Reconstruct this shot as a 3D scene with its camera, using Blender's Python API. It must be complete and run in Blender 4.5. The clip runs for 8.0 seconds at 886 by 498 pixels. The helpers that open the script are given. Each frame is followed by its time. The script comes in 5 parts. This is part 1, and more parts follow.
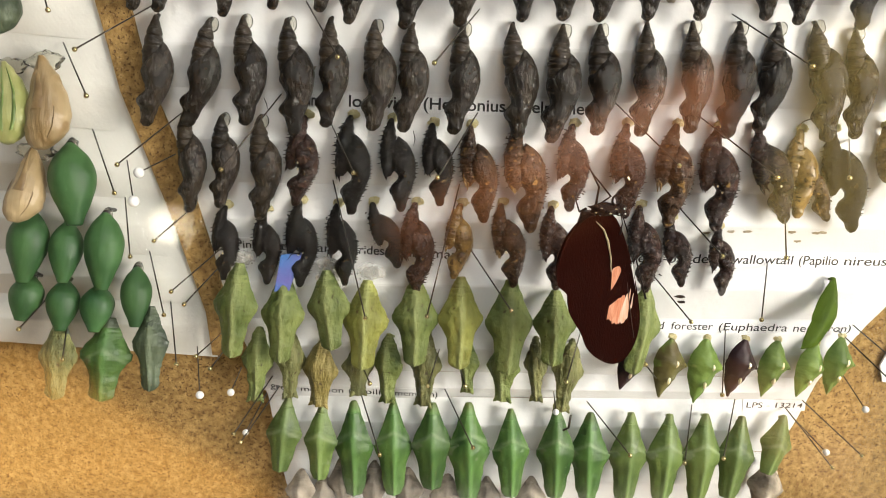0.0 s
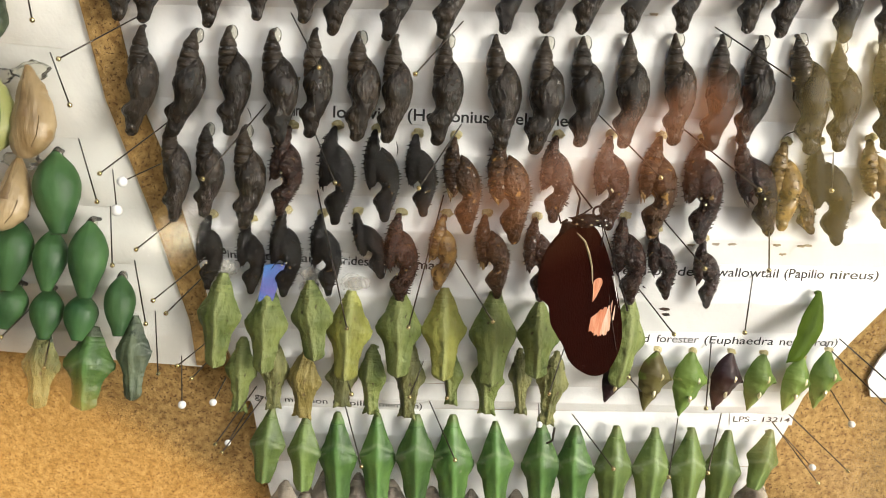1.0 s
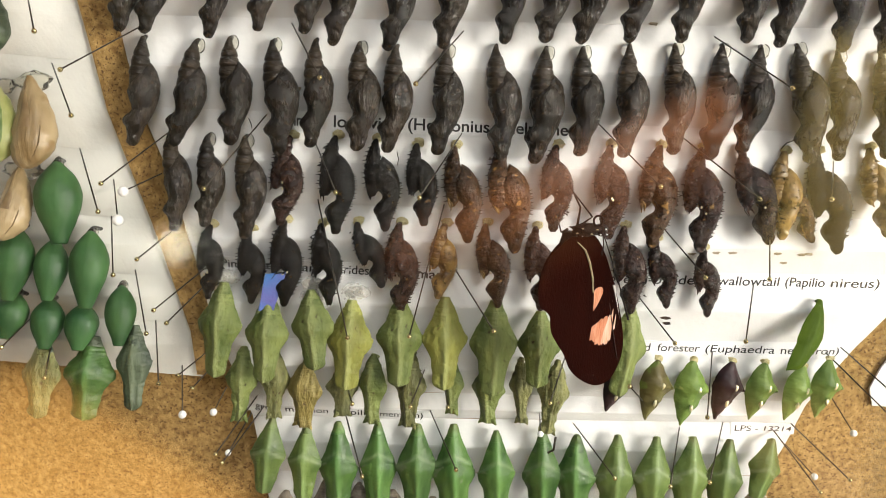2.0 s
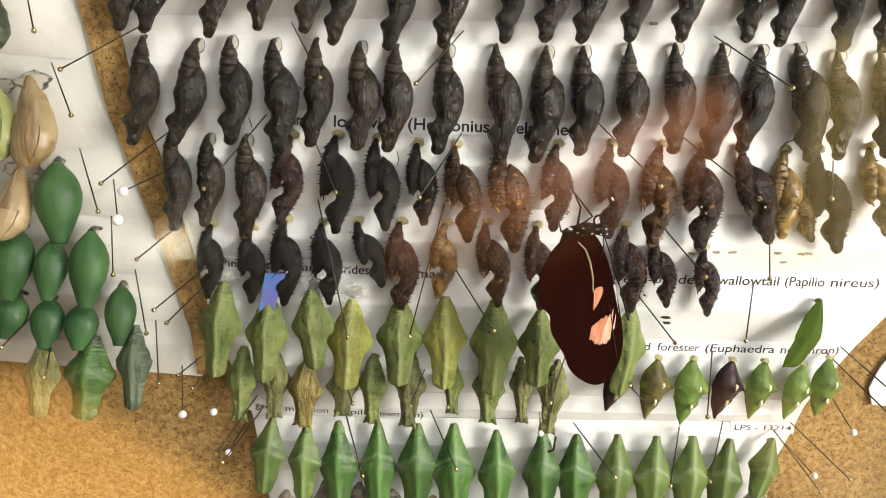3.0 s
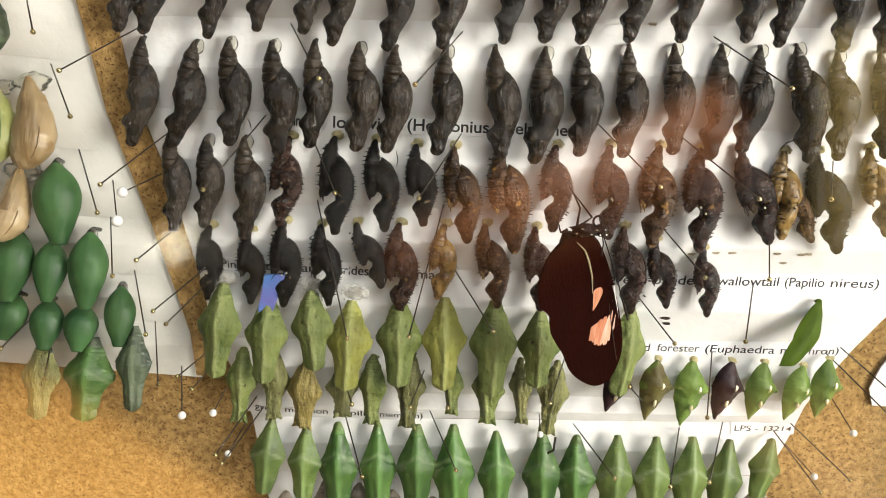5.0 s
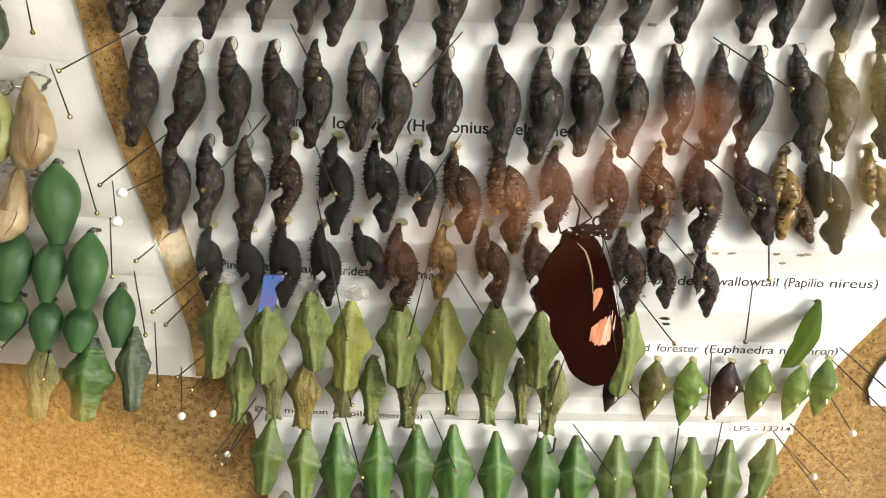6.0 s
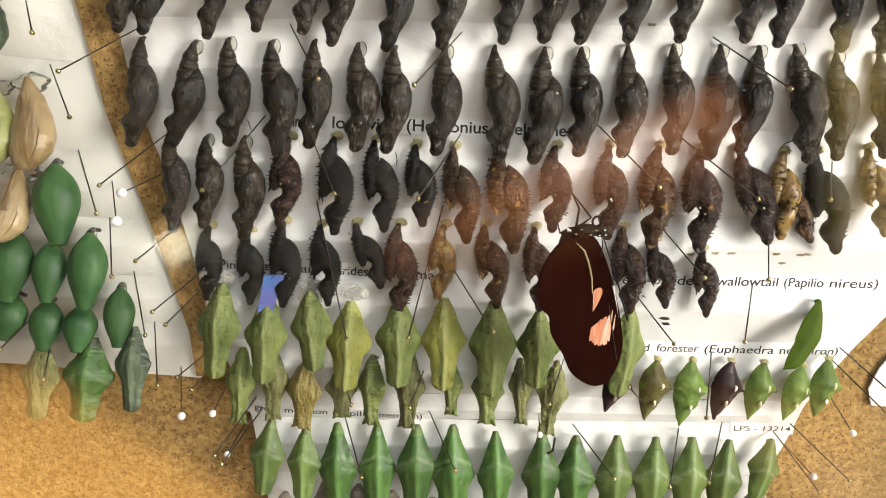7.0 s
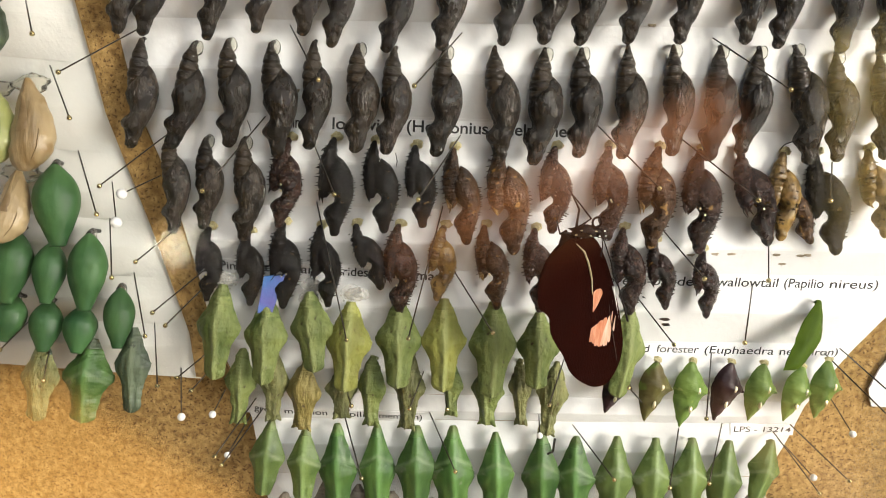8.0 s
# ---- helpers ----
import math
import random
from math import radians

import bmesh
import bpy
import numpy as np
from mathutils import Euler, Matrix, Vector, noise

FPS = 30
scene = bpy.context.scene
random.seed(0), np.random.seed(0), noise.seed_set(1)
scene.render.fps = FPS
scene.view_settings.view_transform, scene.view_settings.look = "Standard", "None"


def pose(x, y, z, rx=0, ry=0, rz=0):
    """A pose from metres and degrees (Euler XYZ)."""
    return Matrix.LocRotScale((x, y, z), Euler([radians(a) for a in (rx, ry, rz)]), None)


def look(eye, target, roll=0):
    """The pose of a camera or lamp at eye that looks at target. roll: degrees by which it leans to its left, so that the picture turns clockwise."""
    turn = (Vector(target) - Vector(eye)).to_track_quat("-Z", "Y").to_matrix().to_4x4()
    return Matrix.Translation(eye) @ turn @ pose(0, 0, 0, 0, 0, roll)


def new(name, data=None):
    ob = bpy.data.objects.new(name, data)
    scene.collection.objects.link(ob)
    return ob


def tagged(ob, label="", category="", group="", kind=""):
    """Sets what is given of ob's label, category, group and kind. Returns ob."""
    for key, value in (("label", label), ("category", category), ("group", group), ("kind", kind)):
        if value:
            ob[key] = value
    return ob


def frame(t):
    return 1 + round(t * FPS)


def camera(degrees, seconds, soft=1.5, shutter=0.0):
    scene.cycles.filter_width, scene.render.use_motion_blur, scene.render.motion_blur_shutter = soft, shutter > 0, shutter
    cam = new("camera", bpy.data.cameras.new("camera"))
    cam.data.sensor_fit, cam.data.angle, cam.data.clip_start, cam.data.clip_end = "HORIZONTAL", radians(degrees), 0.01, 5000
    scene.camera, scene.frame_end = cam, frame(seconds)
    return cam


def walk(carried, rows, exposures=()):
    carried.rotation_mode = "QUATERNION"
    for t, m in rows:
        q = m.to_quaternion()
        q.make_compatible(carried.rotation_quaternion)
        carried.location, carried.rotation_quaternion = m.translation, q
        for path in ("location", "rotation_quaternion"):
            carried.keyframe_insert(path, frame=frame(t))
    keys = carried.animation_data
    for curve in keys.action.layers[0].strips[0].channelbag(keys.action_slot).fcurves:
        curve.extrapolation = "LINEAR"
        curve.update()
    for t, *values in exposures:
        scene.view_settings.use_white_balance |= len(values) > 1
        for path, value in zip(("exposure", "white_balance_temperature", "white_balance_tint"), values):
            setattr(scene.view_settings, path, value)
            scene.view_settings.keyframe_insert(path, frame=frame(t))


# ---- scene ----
cam = camera(62, 8.0, soft=0.7)
PATH = [
    (0.0, pose(-0.00514, -0.17970, 1.44813, 73.338, -1.410, 0.027)),
    (0.1, pose(-0.00310, -0.17972, 1.44803, 73.395, -1.525, 0.192)),
    (0.2, pose(-0.00118, -0.17974, 1.44793, 73.493, -1.633, 0.346)),
    (0.3, pose(-0.00079, -0.17974, 1.44791, 73.504, -1.655, 0.378)),
    (0.4, pose(-0.00079, -0.17974, 1.44791, 73.855, -1.655, 0.377)),
    (0.5, pose(-0.00079, -0.17974, 1.44791, 74.293, -1.655, 0.376)),
    (1.0, pose(-0.00003, -0.17981, 1.44755, 74.406, -1.633, 0.465)),
    (1.1, pose(-0.00001, -0.17980, 1.44758, 74.500, -1.620, 0.473)),
    (1.2, pose(0.00001, -0.17980, 1.44765, 74.720, -1.590, 0.493)),
    (1.3, pose(0.00003, -0.17980, 1.44769, 74.845, -1.573, 0.504)),
    (1.4, pose(0.00005, -0.17979, 1.44772, 74.958, -1.557, 0.514)),
    (1.5, pose(0.00006, -0.17979, 1.44775, 75.033, -1.547, 0.520)),
    (3.0, pose(-0.00026, -0.17976, 1.44803, 74.935, -1.524, 0.415)),
    (3.5, pose(-0.00026, -0.17976, 1.44803, 74.935, -1.524, 0.415)),
    (4.0, pose(-0.00008, -0.17970, 1.44793, 74.999, -1.475, 0.440)),
    (4.5, pose(0.00011, -0.17964, 1.44809, 74.965, -1.472, 0.488)),
    (6.0, pose(-0.00039, -0.17971, 1.44802, 75.039, -1.486, 0.304)),
    (6.5, pose(0.00005, -0.17986, 1.44797, 75.074, -1.439, 0.414)),
    (7.0, pose(-0.00000, -0.17966, 1.44814, 74.995, -1.449, 0.388)),
    (7.5, pose(0.00011, -0.17967, 1.44820, 74.982, -1.428, 0.417)),
    (8.0, pose(-0.00003, -0.17962, 1.44824, 75.024, -1.453, 0.381)),
]
walk(cam, PATH, exposures=((0.0, 1.36), (8.0, 1.36)))

# ---- world, sun, window lamp and fill lamp ----
world = bpy.data.worlds.new("world")
scene.world = world
world.use_nodes = True
sky = world.node_tree.nodes.new("ShaderNodeTexSky")
sky.sky_type, sky.sun_disc = "NISHITA", False
sky.sun_elevation, sky.sun_rotation = radians(70), radians(0)
back = world.node_tree.nodes["Background"]
back.inputs["Strength"].default_value = 0.06
world.node_tree.links.new(sky.outputs["Color"], back.inputs["Color"])

sun = new("sun", bpy.data.lights.new("sun", "SUN"))
sun.data.energy, sun.data.angle, sun.data.color = 5.0, radians(0.5), (1.0, 0.95, 0.86)
sun.matrix_world = look((0, 0, 4), (0, -math.cos(radians(70)), 4 - math.sin(radians(70))))

# key lamp from the right, as the shadows fall; its window is assumed
WINDOW_X, WINDOW_Y, WINDOW_Z, WINDOW_SIZE = 0.5, -0.4, 1.5, 0.3
window_light = new("window_light", bpy.data.lights.new("window_light", "AREA"))
window_light.data.shape, window_light.data.size = "SQUARE", WINDOW_SIZE
window_light.data.energy, window_light.data.color = 4.2, (1.0, 0.94, 0.85)
window_light.matrix_world = look((WINDOW_X + 0.02, WINDOW_Y, WINDOW_Z), (0, WINDOW_Y, WINDOW_Z))

# broad lamp added overhead to lift the shadows on the board
fill_light = new("fill_lamp", bpy.data.lights.new("fill_lamp", "AREA"))
fill_light.data.shape, fill_light.data.size, fill_light.data.size_y = "RECTANGLE", 1.1, 1.0
fill_light.data.energy, fill_light.data.color = 11.0, (1.0, 0.97, 0.91)
fill_light.matrix_world = look((0.62, -1.2, 2.63), (0.62, -1.201, 1.0))


# ---- materials ----
def mat(name, dark, light, rough=0.5, scale=600.0, detail=5.0, bump=0.3, bump_scale=None, metal=0.0,
        vary=0.0, spots=None, spot_scale=2500.0, spot_cut=0.62, stretch=(1, 1, 1), coat=0.0, subsurface=0.0,
        stretch_bump=None, depth=0.0006, gloss=0.5, ridge=None, bump_detail=6.0, vee=None, tip=None):
    """Two tones mixed by a noise, finer relief, a random shift of tone from object to object, and sparse spots."""
    m = bpy.data.materials.new(name)
    m.use_nodes = True
    n, l = m.node_tree.nodes, m.node_tree.links
    bsdf = n["Principled BSDF"]
    tc = n.new("ShaderNodeTexCoord")
    mp = n.new("ShaderNodeMapping")
    mp.inputs["Scale"].default_value = stretch
    l.new(tc.outputs["Object"], mp.inputs["Vector"])
    info = n.new("ShaderNodeObjectInfo")
    tex = n.new("ShaderNodeTexNoise")
    tex.noise_dimensions = "4D"
    tex.inputs["Scale"].default_value, tex.inputs["Detail"].default_value = scale, detail
    far = n.new("ShaderNodeMath")
    far.operation = "MULTIPLY"
    far.inputs[1].default_value = 40.0
    l.new(info.outputs["Random"], far.inputs[0])
    l.new(mp.outputs["Vector"], tex.inputs["Vector"])
    l.new(far.outputs[0], tex.inputs["W"])
    ramp = n.new("ShaderNodeValToRGB")
    ramp.color_ramp.elements[0].position, ramp.color_ramp.elements[1].position = 0.33, 0.68
    ramp.color_ramp.elements[0].color, ramp.color_ramp.elements[1].color = (*dark, 1), (*light, 1)
    l.new(tex.outputs["Fac"], ramp.inputs["Fac"])
    colour = ramp.outputs["Color"]
    if spots:
        st = n.new("ShaderNodeTexNoise")
        st.inputs["Scale"].default_value, st.inputs["Detail"].default_value = spot_scale, 2.0
        l.new(tc.outputs["Object"], st.inputs["Vector"])
        cut = n.new("ShaderNodeMapRange")
        cut.inputs["From Min"].default_value, cut.inputs["From Max"].default_value = spot_cut, spot_cut + 0.06
        l.new(st.outputs["Fac"], cut.inputs["Value"])
        mix = n.new("ShaderNodeMix")
        mix.data_type = "RGBA"
        l.new(cut.outputs["Result"], mix.inputs["Factor"])
        l.new(colour, mix.inputs["A"])
        mix.inputs["B"].default_value = (*spots, 1)
        colour = mix.outputs["Result"]
    if ridge:
        sep, side, near, mixr = n.new("ShaderNodeSeparateXYZ"), n.new("ShaderNodeMath"), n.new("ShaderNodeMapRange"), n.new("ShaderNodeMix")
        side.operation = "ABSOLUTE"
        near.interpolation_type = "SMOOTHSTEP"
        near.inputs["From Min"].default_value, near.inputs["From Max"].default_value = 0.0, 0.0016
        near.inputs["To Min"].default_value, near.inputs["To Max"].default_value = 0.75, 0.0
        mixr.data_type = "RGBA"
        l.new(tc.outputs["Object"], sep.inputs[0])
        l.new(sep.outputs["X"], side.inputs[0])
        l.new(side.outputs[0], near.inputs["Value"])
        l.new(near.outputs["Result"], mixr.inputs["Factor"])
        l.new(colour, mixr.inputs["A"])
        mixr.inputs["B"].default_value = (*ridge, 1)
        colour = mixr.outputs["Result"]
    if vee:
        # a pale cloudy V from the keel to the shoulders, and a brownish tip
        sep, side, fall, off, dist = (n.new("ShaderNodeSeparateXYZ"), n.new("ShaderNodeMath"), n.new("ShaderNodeMath"), n.new("ShaderNodeMath"), n.new("ShaderNodeMath"))
        side.operation, fall.operation, off.operation, dist.operation = "ABSOLUTE", "MULTIPLY_ADD", "ADD", "ABSOLUTE"
        l.new(tc.outputs["Object"], sep.inputs[0])
        l.new(sep.outputs["X"], side.inputs[0])
        l.new(side.outputs[0], fall.inputs[0])
        fall.inputs[1].default_value = 0.62
        l.new(sep.outputs["Z"], fall.inputs[2])
        l.new(fall.outputs[0], off.inputs[0])
        off.inputs[1].default_value = 0.0077
        l.new(off.outputs[0], dist.inputs[0])
        for source, near, far_off, tone, most in ((dist.outputs[0], 0.0, 0.001, vee, 0.6), (sep.outputs["Z"], -0.0003, -0.0032, tip, 0.85)):
            reach, rough_edge, blend = n.new("ShaderNodeMapRange"), n.new("ShaderNodeMath"), n.new("ShaderNodeMix")
            reach.interpolation_type = "SMOOTHSTEP"
            reach.inputs["From Min"].default_value, reach.inputs["From Max"].default_value = near, far_off
            reach.inputs["To Min"].default_value, reach.inputs["To Max"].default_value = most, 0.0
            l.new(source, reach.inputs["Value"])
            rough_edge.operation = "MULTIPLY"
            l.new(reach.outputs["Result"], rough_edge.inputs[0])
            l.new(tex.outputs["Fac"], rough_edge.inputs[1])
            blend.data_type = "RGBA"
            l.new(rough_edge.outputs[0], blend.inputs["Factor"])
            l.new(colour, blend.inputs["A"])
            blend.inputs["B"].default_value = (*tone, 1)
            colour = blend.outputs["Result"]
    if vary:
        hsv = n.new("ShaderNodeHueSaturation")
        mr = n.new("ShaderNodeMapRange")
        mr.inputs["To Min"].default_value, mr.inputs["To Max"].default_value = 1 - vary, 1 + vary
        l.new(info.outputs["Random"], mr.inputs["Value"])
        l.new(mr.outputs["Result"], hsv.inputs["Value"])
        l.new(colour, hsv.inputs["Color"])
        colour = hsv.outputs["Color"]
    l.new(colour, bsdf.inputs["Base Color"])
    bsdf.inputs["Metallic"].default_value = metal
    bsdf.inputs["Specular IOR Level"].default_value = gloss
    bsdf.inputs["Coat Weight"].default_value = coat
    if subsurface:
        bsdf.inputs["Subsurface Weight"].default_value = subsurface
        bsdf.inputs["Subsurface Radius"].default_value = (0.002, 0.002, 0.001)
        bsdf.inputs["Subsurface Scale"].default_value = 1.0
    rr = n.new("ShaderNodeMapRange")
    rr.inputs["To Min"].default_value, rr.inputs["To Max"].default_value = rough * 0.75, min(1.0, rough * 1.25)
    l.new(tex.outputs["Fac"], rr.inputs["Value"])
    l.new(rr.outputs["Result"], bsdf.inputs["Roughness"])
    if bump:
        bt = n.new("ShaderNodeTexNoise")
        bt.inputs["Scale"].default_value, bt.inputs["Detail"].default_value = bump_scale or scale * 3, bump_detail
        mb = n.new("ShaderNodeMapping")
        mb.inputs["Scale"].default_value = stretch_bump or stretch
        l.new(tc.outputs["Object"], mb.inputs["Vector"])
        l.new(mb.outputs["Vector"], bt.inputs["Vector"])
        bp = n.new("ShaderNodeBump")
        bp.inputs["Strength"].default_value, bp.inputs["Distance"].default_value = bump, depth
        l.new(bt.outputs["Fac"], bp.inputs["Height"])
        l.new(bp.outputs["Normal"], bsdf.inputs["Normal"])
    return m


PAPER = mat("paper", (0.74, 0.74, 0.735), (0.83, 0.83, 0.825), 0.6, 40, bump=0.45, bump_scale=60, depth=0.003)
# darker copy of the paper: dimmer light at left is put into its colour
PAPER_SHADED = mat("shaded_paper", (0.62, 0.61, 0.56), (0.71, 0.7, 0.65), 0.65, 40, bump=0.5, bump_scale=50, depth=0.003)
LABEL = mat("label_paper", (0.82, 0.82, 0.82), (0.86, 0.86, 0.86), 0.5, 60, bump=0.1, bump_scale=200)
CORK = mat("cork", (0.2, 0.115, 0.035), (0.42, 0.275, 0.105), 0.9, 650, bump=0.7, bump_scale=900,
           spots=(0.12, 0.065, 0.024), spot_scale=1500, spot_cut=0.585, depth=0.0005, gloss=0.2)
SHELL_DARK = mat("dark_shell", (0.008, 0.006, 0.004), (0.024, 0.017, 0.0105), 0.27, 420, bump=1.0, bump_scale=800,
                 vary=0.4, stretch=(1, 1, 0.5), stretch_bump=(1.5, 1.5, 0.7), gloss=0.42, depth=0.0009, bump_detail=4.0,
                 spots=(0.045, 0.03, 0.018), spot_scale=700, spot_cut=0.62)
SHELL_RINGED = mat("dark_ringed_shell", (0.01, 0.0075, 0.005), (0.032, 0.023, 0.014), 0.3, 420, bump=0.9, bump_scale=700,
                   vary=0.4, stretch=(0.6, 0.6, 1.6), stretch_bump=(0.7, 0.7, 2.0), gloss=0.4, depth=0.0008, bump_detail=3.5,
                   spots=(0.055, 0.036, 0.02), spot_scale=500, spot_cut=0.6)
SHELL_BLACK = mat("black_shell", (0.0025, 0.0018, 0.0014), (0.01, 0.007, 0.0045), 0.25, 500, bump=0.9, bump_scale=1200,
                  vary=0.35, spots=(0.12, 0.075, 0.026), spot_scale=620, spot_cut=0.67, gloss=0.4, depth=0.0011, bump_detail=4.0)
SHELL_BROWN = mat("brown_shell", (0.012, 0.006, 0.003), (0.07, 0.034, 0.013), 0.33, 450, bump=0.9, bump_scale=1300,
                  vary=0.3, spots=(0.26, 0.15, 0.045), spot_scale=600, spot_cut=0.63, gloss=0.35, depth=0.0007, bump_detail=3.0)
SHELL_MAROON = mat("maroon_shell", (0.008, 0.0036, 0.0026), (0.034, 0.015, 0.009), 0.27, 480, bump=0.9, bump_scale=1300,
                   vary=0.3, spots=(0.2, 0.12, 0.035), spot_scale=620, spot_cut=0.67, gloss=0.42, depth=0.0009, bump_detail=4.0)
SHELL_AMBER = mat("amber_shell", (0.05, 0.026, 0.007), (0.3, 0.19, 0.058), 0.3, 420, bump=0.7, bump_scale=900, vary=0.15,
                  depth=0.0005, bump_detail=3.0, spots=(0.05, 0.028, 0.01), spot_scale=500, spot_cut=0.62)
GREEN_KITE = mat("green_kite_shell", (0.065, 0.095, 0.02), (0.2, 0.235, 0.072), 0.55, 190, bump=0.9, bump_scale=420,
                 vary=0.16, ridge=(0.23, 0.26, 0.1), spots=(0.06, 0.05, 0.018), spot_scale=900, spot_cut=0.66, stretch=(1.1, 1, 0.7),
                 stretch_bump=(1.5, 1, 0.8), depth=0.0011, gloss=0.3)
YELLOW_KITE = mat("yellow_green_shell", (0.13, 0.135, 0.025), (0.28, 0.285, 0.07), 0.52, 190, bump=0.9, bump_scale=420,
                  vary=0.1, ridge=(0.3, 0.32, 0.12), spots=(0.11, 0.075, 0.025), spot_scale=900, spot_cut=0.68, stretch=(1.1, 1, 0.7),
                  stretch_bump=(1.5, 1, 0.8), depth=0.0011, gloss=0.3)
DRY_KITE = mat("dry_shell", (0.08, 0.085, 0.025), (0.22, 0.22, 0.08), 0.6, 300, bump=1.0, bump_scale=450, vary=0.2,
               spots=(0.06, 0.045, 0.016), spot_scale=800, spot_cut=0.63, stretch=(1.5, 1, 0.5), stretch_bump=(1.8, 1, 0.6), depth=0.0012)
OCHRE_KITE = mat("ochre_shell", (0.16, 0.13, 0.03), (0.33, 0.26, 0.08), 0.6, 300, bump=1.0, bump_scale=450, vary=0.1,
                 spots=(0.1, 0.065, 0.02), spot_scale=800, spot_cut=0.66, stretch=(1.5, 1, 0.5), stretch_bump=(1.8, 1, 0.6), depth=0.0012)
GREEN_LEAF = mat("leaf_green_shell", (0.02, 0.065, 0.011), (0.08, 0.165, 0.032), 0.48, 200, bump=0.6, bump_scale=450,
                 vary=0.22, ridge=(0.11, 0.23, 0.06), stretch=(1.3, 1, 0.6), spots=(0.12, 0.16, 0.08), spot_scale=300, spot_cut=0.63,
                 vee=(0.25, 0.32, 0.18), tip=(0.12, 0.1, 0.04))
GREEN_PALE = mat("pale_green_shell", (0.05, 0.09, 0.018), (0.14, 0.2, 0.046), 0.48, 200, bump=0.6, bump_scale=450,
                 vary=0.22, ridge=(0.18, 0.26, 0.085), stretch=(1.3, 1, 0.6), spots=(0.16, 0.2, 0.1), spot_scale=300, spot_cut=0.62,
                 vee=(0.32, 0.37, 0.22), tip=(0.15, 0.13, 0.06))
GREEN_SMOOTH = mat("smooth_green_shell", (0.016, 0.055, 0.017), (0.055, 0.13, 0.04), 0.5, 130, bump=0.4,
                   bump_scale=350, vary=0.25, stretch=(1.2, 1, 0.7), gloss=0.4, spots=(0.09, 0.17, 0.09), spot_scale=220, spot_cut=0.6, depth=0.0006)
GREY_GREEN = mat("grey_green_shell", (0.016, 0.027, 0.017), (0.085, 0.11, 0.06), 0.5, 230, bump=0.6, bump_scale=600,
                 vary=0.3, stretch=(1.6, 1, 0.5), stretch_bump=(2, 1, 0.4))
GREY_DRY = mat("grey_brown_shell", (0.06, 0.045, 0.03), (0.42, 0.36, 0.28), 0.7, 220, bump=0.9, bump_scale=600, vary=0.3)
HUSK = mat("beige_husk", (0.2, 0.13, 0.055), (0.42, 0.32, 0.18), 0.4, 150, bump=0.6, bump_scale=350, vary=0.08,
           stretch=(1.6, 1, 0.4), spots=(0.26, 0.17, 0.075), spot_scale=160, spot_cut=0.55, stretch_bump=(2, 1, 0.3), depth=0.0008)
HUSK_GREEN = mat("pale_green_husk", (0.2, 0.22, 0.06), (0.42, 0.42, 0.19), 0.4, 160, bump=0.3, bump_scale=300,
                 stretch=(2.4, 1, 0.15))
JEWEL_GREEN = mat("jewel_green_shell", (0.05, 0.1, 0.016), (0.15, 0.22, 0.045), 0.46, 170, bump=0.6, bump_scale=500,
                  vary=0.3, spots=(0.24, 0.28, 0.08), spot_scale=450, spot_cut=0.64, gloss=0.35, depth=0.0007)
JEWEL_OLIVE = mat("jewel_olive_shell", (0.06, 0.042, 0.014), (0.17, 0.16, 0.045), 0.46, 160, bump=0.5, bump_scale=500, gloss=0.35,
                  spots=(0.12, 0.17, 0.03), spot_scale=220, spot_cut=0.58)
JEWEL_PURPLE = mat("jewel_purple_shell", (0.012, 0.005, 0.006), (0.04, 0.016, 0.018), 0.38, 180, bump=0.6, bump_scale=500, gloss=0.35,
                   spots=(0.07, 0.07, 0.03), spot_scale=300, spot_cut=0.66)
LEAF_PUPA = mat("leaf_pupa_shell", (0.04, 0.072, 0.005), (0.085, 0.135, 0.012), 0.6, 200, bump=0.5, bump_scale=500,
                stretch=(1.5, 1, 0.4), gloss=0.1)
GOLD = mat("gold_spot", (0.95, 0.85, 0.55), (1.0, 0.95, 0.75), 0.3, 900, bump=0.2, metal=1.0)
HUSK_BAND = mat("brown_husk_band", (0.14, 0.085, 0.035), (0.3, 0.21, 0.1), 0.4, 300, bump=0.3)
BRASS = mat("brass", (0.55, 0.45, 0.22), (0.7, 0.6, 0.33), 0.25, 900, bump=0.1, metal=1.0)
STEEL = mat("blackened_steel", (0.025, 0.02, 0.016), (0.07, 0.055, 0.04), 0.35, 900, bump=0.1, metal=0.6)
WHITE_BALL = mat("white_plastic", (0.75, 0.75, 0.74), (0.82, 0.82, 0.8), 0.2, 500, bump=0.05)
SILK = mat("silk", (0.4, 0.34, 0.15), (0.6, 0.54, 0.32), 0.8, 900, bump=0.9, bump_scale=2500)
WING = mat("black_brown_wing", (0.013, 0.0021, 0.001), (0.018, 0.003, 0.0016), 0.8, 120, bump=0.3, bump_scale=2500,
           stretch=(2, 1, 0.4), gloss=0.02)
WING_SPOT = mat("coral_scales", (0.55, 0.17, 0.075), (0.74, 0.36, 0.22), 0.8, 500, bump=0.3, stretch=(2.5, 1, 0.4))
WING_PALE = mat("pale_coral_scales", (0.7, 0.36, 0.22), (0.84, 0.62, 0.5), 0.8, 500, bump=0.3, stretch=(2.5, 1, 0.4))
WING_VEIN = mat("brown_wing_vein", (0.02, 0.005, 0.003), (0.04, 0.012, 0.008), 0.7, 800, bump=0.2)
WING_LINE = mat("cream_scales", (0.3, 0.24, 0.13), (0.42, 0.34, 0.2), 0.8, 800, bump=0.2)
PAPER_SLIVER = mat("grey_paper_sliver", (0.4, 0.38, 0.36), (0.55, 0.52, 0.5), 0.6, 800, bump=0.2)
